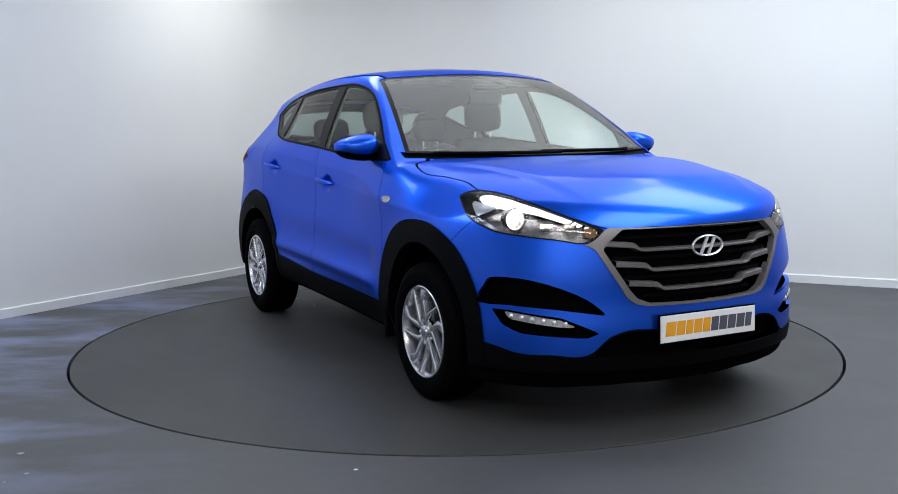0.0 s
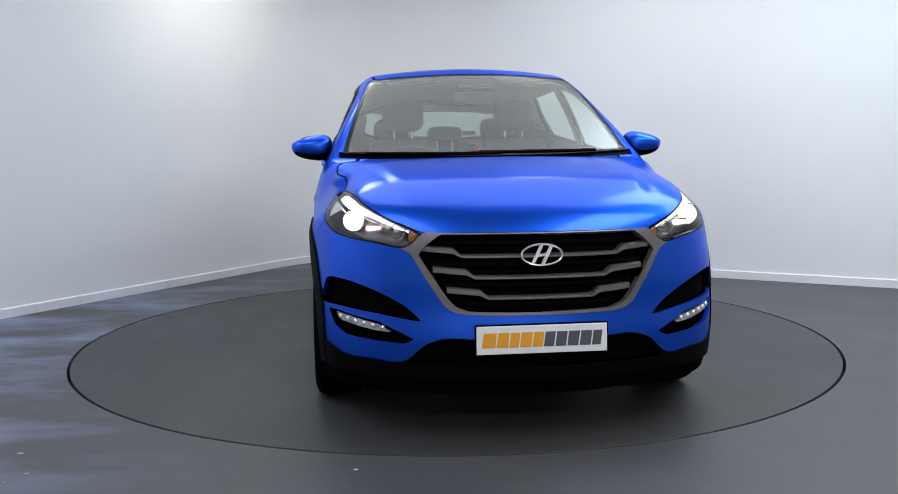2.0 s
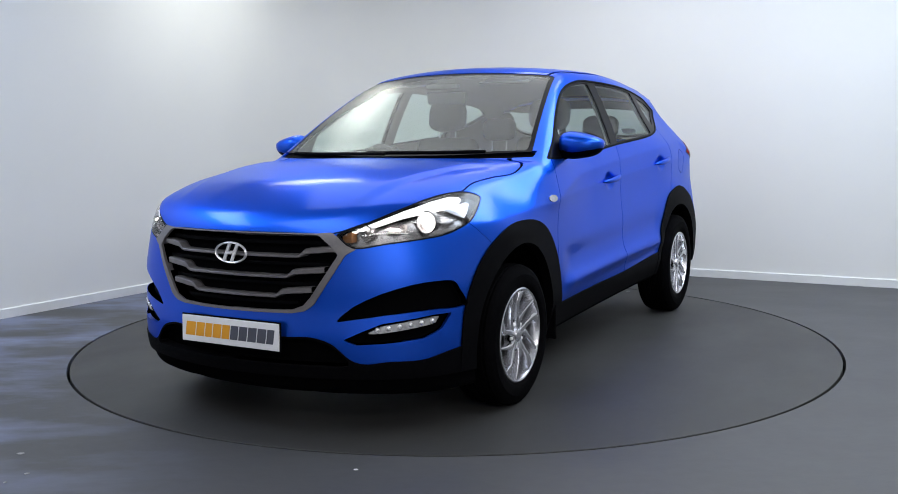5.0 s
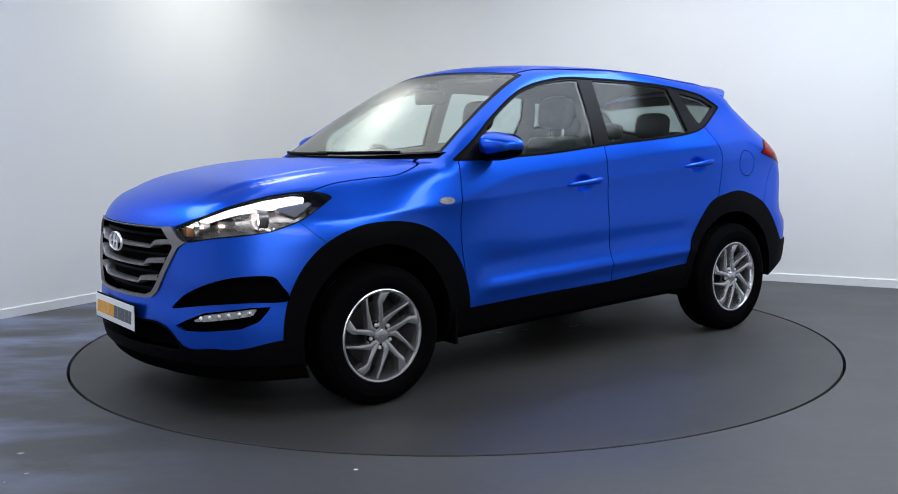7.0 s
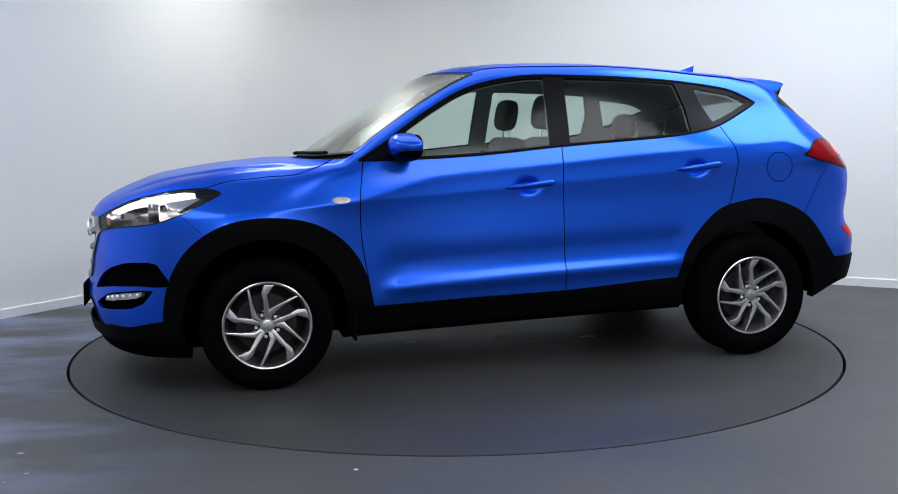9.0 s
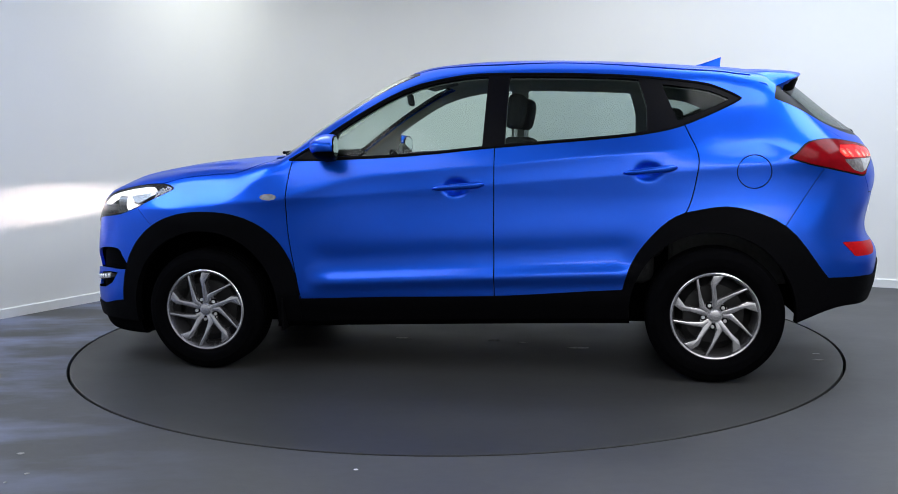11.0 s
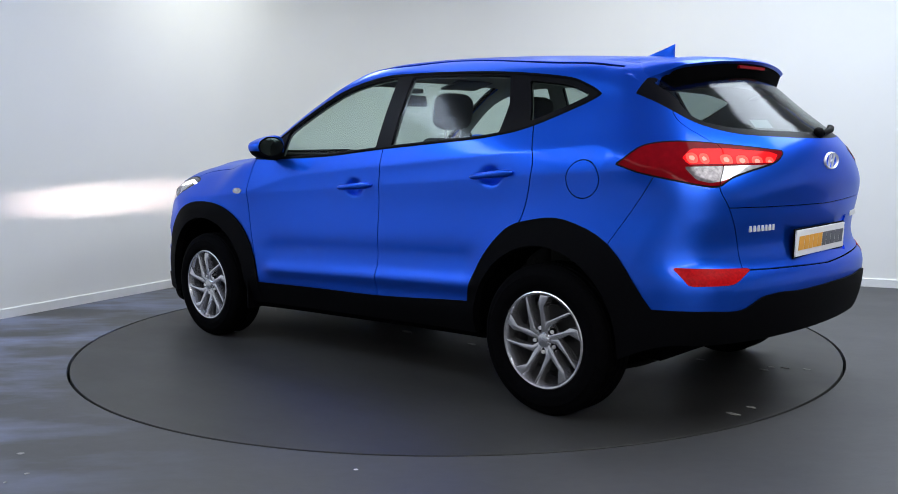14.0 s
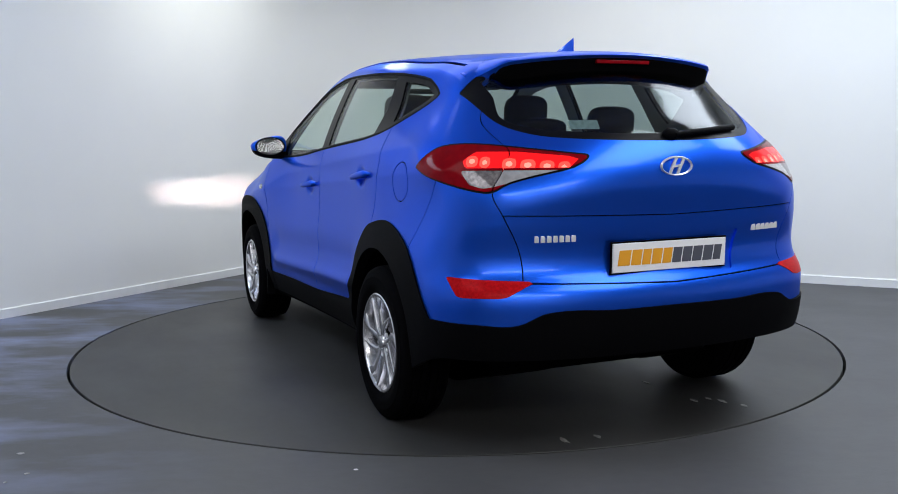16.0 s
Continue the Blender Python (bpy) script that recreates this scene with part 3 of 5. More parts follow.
GLOW_PART = poly_field([(-0.80, 1.122), (-0.78, 1.15), (-0.84, 1.185), (-1.04, 1.184), (-1.29, 1.167), (-1.34, 1.155), (-1.30, 1.124)])
S.cut(rear_only(GLOW_PART), "tail_red", "tail_lit")
for a0, wd in ((0.80, 0.030), (0.865, 0.026), (0.985, 0.034), (1.075, 0.036), (1.165, 0.034), (1.245, 0.028)):
    cell = (lambda a0, wd, k: lambda s, z: 0.02 * ((np.abs((s + a0 + 0.03) / (wd * k)) ** 3 + np.abs((z - 1.148 + 0.05 * (a0 - 0.8)) / (0.021 * k)) ** 3) ** (1 / 3) - 1))
    S.cut(rear_only(cell(a0, wd, 1.0)), "tail_lit", "hot%d" % round(a0 * 1000))
    S.cut(rear_only(cell(a0, wd, 0.5)), "hot%d" % round(a0 * 1000), "core%d" % round(a0 * 1000))
CELLS = (800, 865, 985, 1075, 1165, 1245)
REFL = poly_field([(-0.707, 0.713), (-1.154, 0.699), (-1.11, 0.681), (-1.03, 0.646), (-0.99, 0.641), (-0.80, 0.640), (-0.775, 0.644)])
S.cut(rear_only(REFL), "body", "reflector")
# grille and openings of the nose
GRILLE = poly_field([(-0.2, 0.8525), (0.403, 0.8515), (0.462, 0.806), (0.490, 0.772), (0.448, 0.702), (0.380, 0.598), (0.350, 0.564), (0.294, 0.543), (0.15, 0.539), (-0.2, 0.537)])
SURROUND = poly_field([(-0.2, 0.857), (0.40, 0.857), (0.458, 0.861), (0.556, 0.795), (0.518, 0.772), (0.464, 0.679), (0.392, 0.566), (0.355, 0.540), (0.300, 0.530), (0.156, 0.527), (-0.2, 0.526)])
S.cut(lambda x, y, z: np.where(x > 1.9, SURROUND(y, z), 1), ("body",), "surround")
S.cut(lambda x, y, z: np.where(x > 1.9, GRILLE(y, z), 1), "surround", "grille")
POCKET = poly_field(smooth_line([(-1.26, 0.497), (-1.166, 0.561), (-1.016, 0.615), (-0.854, 0.648), (-0.725, 0.657), (-0.625, 0.652), (-0.59, 0.618), (-0.545, 0.540), (-0.725, 0.540), (-0.995, 0.526), (-1.26, 0.497)], 2)[:-1])
S.cut(front_only(POCKET), "body", "pocket")
SLOT = poly_field([(-1.225, 0.424), (-1.157, 0.405), (-1.0, 0.411), (-0.80, 0.424), (-0.70, 0.455), (-0.635, 0.520), (-0.74, 0.519), (-1.02, 0.492), (-1.13, 0.458)])
S.cut(front_only(SLOT), "body", "pocket")
LED = poly_field([(-1.112, 0.448), (-1.02, 0.482), (-0.86, 0.500), (-0.705, 0.514), (-0.735, 0.482), (-0.86, 0.468), (-1.00, 0.454)])
S.cut(front_only(LED), "pocket", "led")
LIP = curve((0.0, 0.432), (0.27, 0.431), (0.41, 0.428), (0.47, 0.405), (0.54, 0.342), (0.69, 0.335), (0.80, 0.340), (0.865, 0.366), (1.0, 0.40))
S.cut(lambda x, y, z: np.where(x > 1.6, z - LIP(y), 1), "body", "lip")
S.cut(lambda x, y, z: np.where(x > 1.9, np.maximum(np.maximum(z - LIP(y) + 0.008, 0.315 - z), y - 0.53), 1), "lip", "intake")
RLIP = curve((0.0, 0.586), (0.3, 0.584), (0.50, 0.588), (0.56, 0.580), (0.64, 0.542), (0.80, 0.540), (0.95, 0.541))
S.cut(lambda x, y, z: np.where(x < -1.6, z - RLIP(y), 1), "body", "rear_lip")
NICHE = poly_field([(-0.4, 0.862), (0.345, 0.862), (0.305, 0.702), (-0.4, 0.700)])
S.cut(lambda x, y, z: np.where(x < -1.9, NICHE(y, z), 1), "body", "niche")
# wheel arches and sills
REAR_ARCH = poly_field(smooth_line([(-0.87, 0.2), (-0.895, 0.462), (-0.966, 0.649), (-1.121, 0.819), (-1.27, 0.873), (-1.455, 0.884), (-1.685, 0.792), (-1.855, 0.582), (-1.96, 0.43), (-2.04, 0.2)], 4))
fa, fo, ro = arch(1.315, 0.345, 0.512, 0.517), arch(1.335, 0.347, 0.405, 0.412, 2.0), arch(-1.335, 0.350, 0.405, 0.412, 2.0)
S.cut(side_only(fa, 0.62), ("body", "lip"), "front_arch")
S.cut(side_only(REAR_ARCH, 0.62), ("body", "rear_lip"), "rear_arch")
SILL = curve((-1.1, 0.478), (-0.93, 0.470), (-0.25, 0.425), (0.31, 0.411), (0.80, 0.396), (1.1, 0.39))
S.cut(side_only(lambda x, z: np.maximum(z - SILL(x), np.abs(x) - 1.1)), "body", "sill")
S.cut(side_only(lambda x, z: np.minimum(fo(x, z), ro(x, z)), 0.6), ("front_arch", "rear_arch", "sill", "under", "body"), "hole")
# bonnet, doors, bumpers, tailgate, flap
HOOD = curve((1.0, 1.125), (1.077, 1.096), (1.15, 1.072), (1.32, 1.056), (1.52, 1.033), (1.62, 1.008), (1.70, 0.998), (1.83, 0.982), (1.97, 0.945), (2.09, 0.892), (2.15, 0.858), (2.19, 0.859), (2.4, 0.859))
hood = lambda x, y, z: np.where(x > 0.9, np.maximum(HOOD(x) - z, 1.137 - xb(x, y)), 1)
S.cut(hood, "body", "bonnet")
seam(hood, ("body", "bonnet"), 0.002, "gap_bonnet")
FRONT_DOOR = poly_field(smooth_line([(0.835, 1.128), (0.857, 0.972), (0.860, 0.85), (0.850, 0.70), (0.800, 0.40)], 4) + [(0.79, 0.3), (-0.245, 0.3), (-0.240, 0.763), (-0.243, 1.30), (0.5, 1.30)])
REAR_DOOR = poly_field([(-0.245, 0.3), (-0.240, 0.763), (-0.243, 1.30)] + smooth_line([(-1.20, 1.30), (-1.22, 1.25), (-1.262, 1.15), (-1.260, 1.06), (-1.222, 0.895), (-1.155, 0.80), (-1.0, 0.65), (-0.93, 0.46)], 4) + [(-0.93, 0.3)])
low = lambda g: side_only(lambda x, z: np.where(z < 1.30, g(x, z), 1))
S.cut(low(FRONT_DOOR), "body", "front_door")
seam(low(FRONT_DOOR), ("body", "front_door"), name="gap_front_door")
S.cut(low(REAR_DOOR), "body", "rear_door")
seam(low(REAR_DOOR), ("body", "rear_door"), name="gap_rear_door")
GATE = curve((0.6, -1.10), (0.71, -1.09), (0.834, -1.06), (0.948, -1.0), (1.032, -0.948), (1.12, -0.99), (1.20, -0.99), (1.217, -0.96), (1.303, -0.83), (1.40, -0.84))
gate = lambda x, y, z: np.where(x < -1.6, np.maximum(y + 0.8 * x - GATE(z), 0.672 + 0.035 * y - z), 1)
S.cut(gate, "body", "tailgate")
S.cut(gate, "tail_red", "gate_red")
S.cut(gate, "tail_lit", "gate_lit")
S.cut(gate, "tail_clear", "gate_clear")
seam(gate, ("body", "tailgate", "tail_red", "gate_red", "tail_lit", "gate_lit", "tail_clear", "gate_clear"), name="gap_gate")
fold = lambda x, y, z: np.where(x < -1.9, z - 0.935 - 0.02 * y, 1)
S.cut(fold, "tailgate", "gate_low")
seam(fold, ("tailgate", "gate_low"), 0.002, "gap_fold")
nose = lambda x, y, z: np.where(x > 1.4, np.maximum(1.631 + (z - 0.794) * 1.12 - x, z - 0.90), 1)
S.cut(nose, "body", "front_bumper")
seam(nose, ("body", "front_bumper"), 0.002, "gap_nose")
stern = lambda x, y, z: np.where(x < -1.4, np.maximum(x + 1.743 + (z - 0.889) * 0.655, z - 1.12), 1)
S.cut(stern, "body", "rear_bumper")
seam(stern, ("body", "rear_bumper"), 0.002, "gap_stern")
flap = side_only(lambda x, z: np.hypot(x + 1.532, z - 1.060) - 0.082)
S.cut(flap, "body", "flap")
seam(flap, ("body", "flap"), 0.0025, "flap_gap")
# roof side mouldings
ditch = lambda x, y, z: np.where((z > 1.4) & (x > -1.55) & (x < 0.33), y - 0.575 - 0.03 * step(-x, -0.2, 0.3) + 0.03 * step(-x, 1.0, 1.6), 1)
S.cut(ditch, "body", "roof")
seam(ditch, ("body", "roof"), 0.008, "ditch")
REP = side_only(lambda x, z: np.maximum(np.hypot((x - 0.955) / 1.0, (z - 0.940) * 2.8) - 0.047, -0.02 - x + 0.92))
S.cut(REP, "body", "repeater")
S.settle()

def nose_x(y, z, back=0.0):
    """Where the skin's nose lies at (y, z)."""
    lo, hi = 1.0, 2.4
    for _ in range(24):
        m = (lo + hi) / 2
        if skin(np.array([[m, abs(y), z]]))[0] < 0:
            lo = m
        else:
            hi = m
    return lo - back


# ---------------- the car ----------------
CAR = tagged(new("car"), "blue metallic five-door family SUV with black cladding", "car")
CABIN_IN = lambda x, y, z: z > 0.92 and -2.15 < x < 1.0
S.emit("body_shell", ("body",), PAINT, CAR)
S.emit("roof", "roof", PAINT, CAR)
S.emit("bonnet", "bonnet", PAINT, CAR)
BUMPER = S.emit("front_bumper", "front_bumper", PAINT, CAR)
S.emit("rear_bumper", "rear_bumper", PAINT, CAR)
GATE_OB = S.emit("tailgate", ("tailgate", "gate_low"), PAINT, CAR)
S.emit("bonnet_shut_line", "gap_bonnet", SEAL, CAR, lift=-0.007, rim=0)
S.emit("tailgate_fold", "gap_fold", SEAL, GATE_OB, lift=-0.005, rim=0)
for sd in ("left", "right"):
    S.emit("roof_moulding", "ditch", SEAL, CAR, sd, lift=-0.006, rim=0)
S.emit("fuel_flap", "flap", PAINT, CAR, "left")
S.emit("fuel_flap_gap", "flap_gap", SEAL, CAR, "left", lift=-0.006, rim=0)
S.emit("quarter_panel", ("flap", "flap_gap"), PAINT, CAR, "right", rim=0)
S.emit("front_lip", "lip", BLACK, CAR, lift=0.006, rim=0.05, label="matt black lower bumper lip")
S.emit("rear_diffuser", "rear_lip", BLACK, CAR, lift=0.008, rim=0.05, label="matt black lower rear bumper")
S.emit("underbody", "under", SEAL, CAR, lift=-0.01, rim=0, keep=lambda x, y, z: x > -1.7)
S.emit("windscreen", "screen", SCREEN, CAR, lift=-0.003, rim=0, label="clear laminated windscreen")
S.emit("windscreen_frame", "screen_edge", GLOSS, CAR, lift=-0.003)
S.emit("cowl", "cowl", BLACK, CAR, lift=-0.015)
S.emit("rear_window", "rear_screen", REAR_SCREEN, CAR, lift=-0.003, rim=0, label="tinted rear window")
S.emit("rear_window_frame", "rear_edge", GLOSS, CAR, lift=-0.003)
S.emit("grille_backing", "grille", SEAL, CAR, lift=-0.05, rim=-0.046)
S.emit("grille_surround", "surround", SATIN, CAR, lift=0.008, rim=0.03, label="satin grey metal grille surround")
S.emit("lower_intake", "intake", SEAL, CAR, lift=-0.04, rim=-0.037)
S.emit("plate_niche", "niche", PAINT, GATE_OB, lift=-0.008, rim=-0.007)
S.emit("headliner", ("body", "roof", "ditch", "trim", "pillar_trim", "gap_front_door", "gap_rear_door", "gap_gate", "gap_fold", "gap_stern", "front_door", "rear_door", "flap", "flap_gap", "rear_edge", "tailgate", "rear_bumper", "tail_red", "tail_edge", "gate_red", "tail_lit", "gate_lit", "tail_clear", "gate_clear", *["%s%d" % (k, c) for c in CELLS for k in ("hot", "core")]), LINING, CAR, lift=-0.032, rim=0,
       label="grey felt roof lining and pillar trim", keep=CABIN_IN)
for sd in ("left", "right"):
    sg = 1 if sd == "left" else -1
    S.emit("window_trim", "trim", BLACK, CAR, sd, lift=0.001, label="black window surround")
    S.emit("pillar_trim", "pillar_trim", GLOSS, CAR, sd, lift=-0.003, label="gloss black pillar trim")
    S.emit("quarter_window", "quarter_pane", DEEP, CAR, sd, lift=-0.007, rim=0)
    for nm, rg in (("front_door_shut_line", "gap_front_door"), ("rear_door_shut_line", "gap_rear_door"), ("tailgate_shut_line", "gap_gate"), ("front_bumper_shut_line", "gap_nose"), ("rear_bumper_shut_line", "gap_stern")):
        S.emit_pieces(nm, rg, SEAL, CAR, sd, lift=-0.007, rim=0)
    d1 = S.emit("front_door", "front_door", PAINT, CAR, sd)
    d2 = S.emit("rear_door", "rear_door", PAINT, CAR, sd)
    S.emit("front_window", "front_pane", CLEAR, d1, sd, lift=-0.007, rim=0)
    S.emit("rear_side_window", "rear_pane", PRIVACY, d2, sd, lift=-0.007, rim=0)
    S.emit("front_arch_cladding", "front_arch", BLACK, CAR, sd, lift=0.008, rim=0.045)
    S.emit("rear_arch_cladding", "rear_arch", BLACK, CAR, sd, lift=0.008, rim=0.045)
    S.emit("sill_cladding", "sill", BLACK, CAR, sd, lift=0.006, rim=0.04)
    # head lamp: housing, lens, lit strip, bowls
    lamp = S.emit("headlamp", ("lamp_lens", "strip", "wedge"), LAMP_DARK, CAR, sd, lift=-0.085, rim=-0.082, label="lit clear headlamp with white daytime strip")
    S.emit("lamp_bezel", "lamp", GLOSS, lamp, sd, lift=-0.002, rim=0.03)
    S.emit("lens", ("lamp_lens", "strip", "wedge"), LENS, lamp, sd, lift=-0.001, rim=0)
    S.emit("daytime_strip", "strip", DAYGLOW, lamp, sd, lift=-0.010, rim=0.03)
    S.emit("silver_wedge", "wedge", ALLOY, lamp, sd, lift=-0.008, rim=0.03)
    pk = S.emit("fog_pocket", "pocket", SEAL, BUMPER, sd, lift=-0.035, rim=-0.033, label="black plastic fog lamp recess")
    S.emit("led_lamp", "led", LED_CLEAR, pk, sd, lift=-0.004, rim=0.03, label="silver led lamp strip")
    S.emit("side_repeater", "repeater", LED_CLEAR, CAR, sd, lift=0.004, rim=0.01, label="clear oval side indicator")
    tl = S.emit("tail_lamp", ("tail_red", "gate_red"), RED, CAR, sd, lift=0.004, rim=0.02, label="lit red wraparound tail lamp")
    S.emit("lamp_border", "tail_edge", GLOSS, tl, sd, lift=0.001)
    S.emit("lit_lens", ("tail_lit", "gate_lit"), REDGLOW, tl, sd, lift=0.003, rim=0.01)
    for c in CELLS:
        S.emit("lamp_cell", "hot%d" % c, REDHOT, tl, sd, lift=0.003, rim=0.01)
        S.emit("cell_core", "core%d" % c, REDCORE, tl, sd, lift=0.0025, rim=0.01)
    S.emit("indicator_lens", "tail_clear", SMOKED, tl, sd, lift=0.003, rim=0.01, label="grey indicator lens")
    S.emit("reversing_lens", "gate_clear", REVERSING, tl, sd, lift=0.003, rim=0.01, label="clear reversing lens")
    S.emit("rear_reflector", "reflector", REFLEX, CAR, sd, lift=0.002, rim=0.02, label="red plastic rear reflector")

    # lamp bowls and the burner in its slotted box
    for by, bz, rr, mt in ((0.744, 0.892, 0.044, WARM), (0.572, 0.856, 0.030, REFLECTOR)):
        bx = nose_x(by + rr * 0.8, bz + rr * 0.5) - 0.024
        m = pose(bx, sg * by, bz, 0, 0, -90)
        bm = bmesh.new()
        lathe(bm, [(rr, -0.03), (rr + 0.005, 0.018), (rr + 0.003, 0.020), (rr, 0.018), (rr * 0.96, -0.014)], 28, m)
        smooth(part("lamp_barrel", bm, LAMP_DARK, lamp, "dark lamp barrel"))
        bm = bmesh.new()
        lathe(bm, [(0.0, -0.002), (rr * 0.5, -0.005), (rr * 0.8, -0.011), (rr * 0.96, -0.020), (rr * 0.9, -0.028), (0, -0.028)], 28, m)
        smooth(part("lamp_bowl", bm, mt, lamp))
    bm = bmesh.new()
    ix = nose_x(0.530, 0.845)
    box(bm, ix - 0.06, ix - 0.02, min(sg * 0.475, sg * 0.525), max(sg * 0.475, sg * 0.525), 0.816, 0.862, 0.008)
    smooth(part("indicator", bm, AMBER, lamp, "amber indicator"))


def loop_tube(bm, pts, r, n=8):
    """A round bar along pts."""
    P = [Vector(p) for p in pts]
    rings = []
    for i, p in enumerate(P):
        d = (P[min(i + 1, len(P) - 1)] - P[max(i - 1, 0)]).normalized()
        a = d.cross(Vector((0, 0, 1)))
        a = a.normalized() if a.length > 1e-4 else Vector((1, 0, 0))
        b = d.cross(a)
        rings.append([bm.verts.new(p + a * (r * math.cos(2 * math.pi * k / n)) + b * (r * math.sin(2 * math.pi * k / n))) for k in range(n)])
    for p, q in zip(rings, rings[1:]):
        for k in range(n):
            bm.faces.new((p[k], p[(k + 1) % n], q[(k + 1) % n], q[k]))
    bm.faces.new(rings[0]), bm.faces.new(rings[-1][::-1])
    bmesh.ops.recalc_face_normals(bm, faces=bm.faces)


def tail_x(y, z, back=0.0):
    lo, hi = -1.0, -2.4
    for _ in range(24):
        m = (lo + hi) / 2
        if skin(np.array([[m, abs(y), z]]))[0] < 0:
            lo = m
        else:
            hi = m
    return lo + back


def side_at(x, z):
    lo, hi = 0.2, 1.2
    for _ in range(24):
        m = (lo + hi) / 2
        if skin(np.array([[x, m, z]]))[0] < 0:
            lo = m
        else:
            hi = m
    return lo


def grille_bars():
    half = curve((0.55, 0.30), (0.60, 0.375), (0.702, 0.441), (0.772, 0.484), (0.84, 0.42))
    for zc in (0.772, 0.686, 0.603):
        w = float(half(zc)) + 0.002
        bm = bmesh.new()
        rows = []
        for y in np.linspace(-w, w, 81):
            k = float(step(abs(y), w - 0.170, w - 0.130))
            up = zc - 0.008 + 0.020 * k + 0.012 * max(0, abs(y) - w + 0.15) / 0.15
            th = 0.0070 + 0.0055 * k
            x = nose_x(y, up) - 0.004
            rows.append([bm.verts.new((x - dx, y, up + dz)) for dx, dz in ((0.05, th), (0.006, th), (0, th - 0.004), (0, -th + 0.003), (0.006, -th), (0.05, -th))])
        for p, q in zip(rows, rows[1:]):
            for k in range(5):
                bm.faces.new((p[k], p[k + 1], q[k + 1], q[k]))
        bmesh.ops.recalc_face_normals(bm, faces=bm.faces)
        smooth(part("grille_bar", bm, SATIN, CAR, "satin grey metal grille slat"), 35)
    # dark blades behind the bars
    for zc in (0.815, 0.728, 0.645, 0.565):
        w = float(half(zc)) - 0.02
        bm = bmesh.new()
        rows = []
        for y in np.linspace(-w, w, 21):
            x = nose_x(y, zc) - 0.03
            rows.append([bm.verts.new((x - dx, y, zc + dz)) for dx, dz in ((0.03, 0.012), (0.0, 0.010), (0.0, -0.004), (0.03, -0.006))])
        for p, q in zip(rows, rows[1:]):
            for k in range(3):
                bm.faces.new((p[k], p[k + 1], q[k + 1], q[k]))
        bmesh.ops.recalc_face_normals(bm, faces=bm.faces)
        part("grille_blade", bm, BLACK, CAR)


def badge(m, parent, w=0.062, h=0.033):
    bm = bmesh.new()
    n = 40
    rings = []
    for i in range(n):
        a = 2 * math.pi * i / n
        c, s = math.cos(a), math.sin(a)
        rings.append([bm.verts.new((c * (w - k), s * (h - k), z)) for k, z in ((0, 0), (0.001, 0.006), (0.004, 0.010), (0.008, 0.006), (0.009, 0))])
    for i in range(n):
        p, q = rings[i], rings[(i + 1) % n]
        for k in range(4):
            bm.faces.new((p[k], q[k], q[k + 1], p[k + 1]))
    # a leaning pair of strokes that reach the ring, joined by a rising bar
    for k in (-1, 1):
        cx = k * 0.24 * w
        prism(bm, [(cx - 0.29 * w, -0.80 * h), (cx - 0.13 * w, -0.84 * h), (cx + 0.29 * w, 0.80 * h), (cx + 0.13 * w, 0.84 * h)], 0.007)
    prism(bm, [(-0.28 * w, -0.16 * h), (0.10 * w, -0.08 * h), (0.28 * w, 0.20 * h), (-0.10 * w, 0.08 * h)], 0.0085)
    bmesh.ops.transform(bm, matrix=m, verts=bm.verts)
    bmesh.ops.recalc_face_normals(bm, faces=bm.faces)
    return smooth(part("badge", bm, CHROME, parent, "oval chrome maker's badge"), 30)


def plate(m, parent):
    """A white show plate with a row of orange and of dark slanted blocks."""
    bm = bmesh.new()
    prism(bm, [(-0.268, -0.057), (0.268, -0.057), (0.268, 0.057), (-0.268, 0.057)], 0.008, bevel=0.003)
    bmesh.ops.transform(bm, matrix=m, verts=bm.verts)
    ob = part("number_plate", bm, WHITE, parent, "white show plate with orange and dark blocks")
    bm = bmesh.new()
    prism(bm, [(-0.274, -0.063), (0.274, -0.063), (0.274, 0.063), (-0.274, 0.063)], 0.006, bevel=0.002)
    bmesh.ops.transform(bm, matrix=m @ Matrix.Translation((0, 0, -0.005)), verts=bm.verts)
    part("plate_holder", bm, BLACK, ob)
    x = -0.247
    for i, w in enumerate((0.060, 0.051, 0.044, 0.051, 0.047, 0.047, 0.049, 0.051, 0.051, 0.042)):
        bm = bmesh.new()
        k = 0.008
        prism(bm, [(x, -0.030), (x + w - 0.006, -0.030), (x + w - 0.006 + k, 0.030), (x + k, 0.030)], 0.0015)
        bmesh.ops.transform(bm, matrix=m @ Matrix.Translation((0, 0, 0.0081)), verts=bm.verts)
        part("printed_block", bm, ORANGE if i < 5 else INK, ob)
        x += w
    return ob


def facing(x, y, z, yaw, tilt=0.0):
    """A frame whose z axis looks out of the car along yaw, x to the reader's right, y up."""
    return pose(x, y, z, 0, 0, yaw) @ pose(0, 0, 0, 90 - tilt, 0, 90)


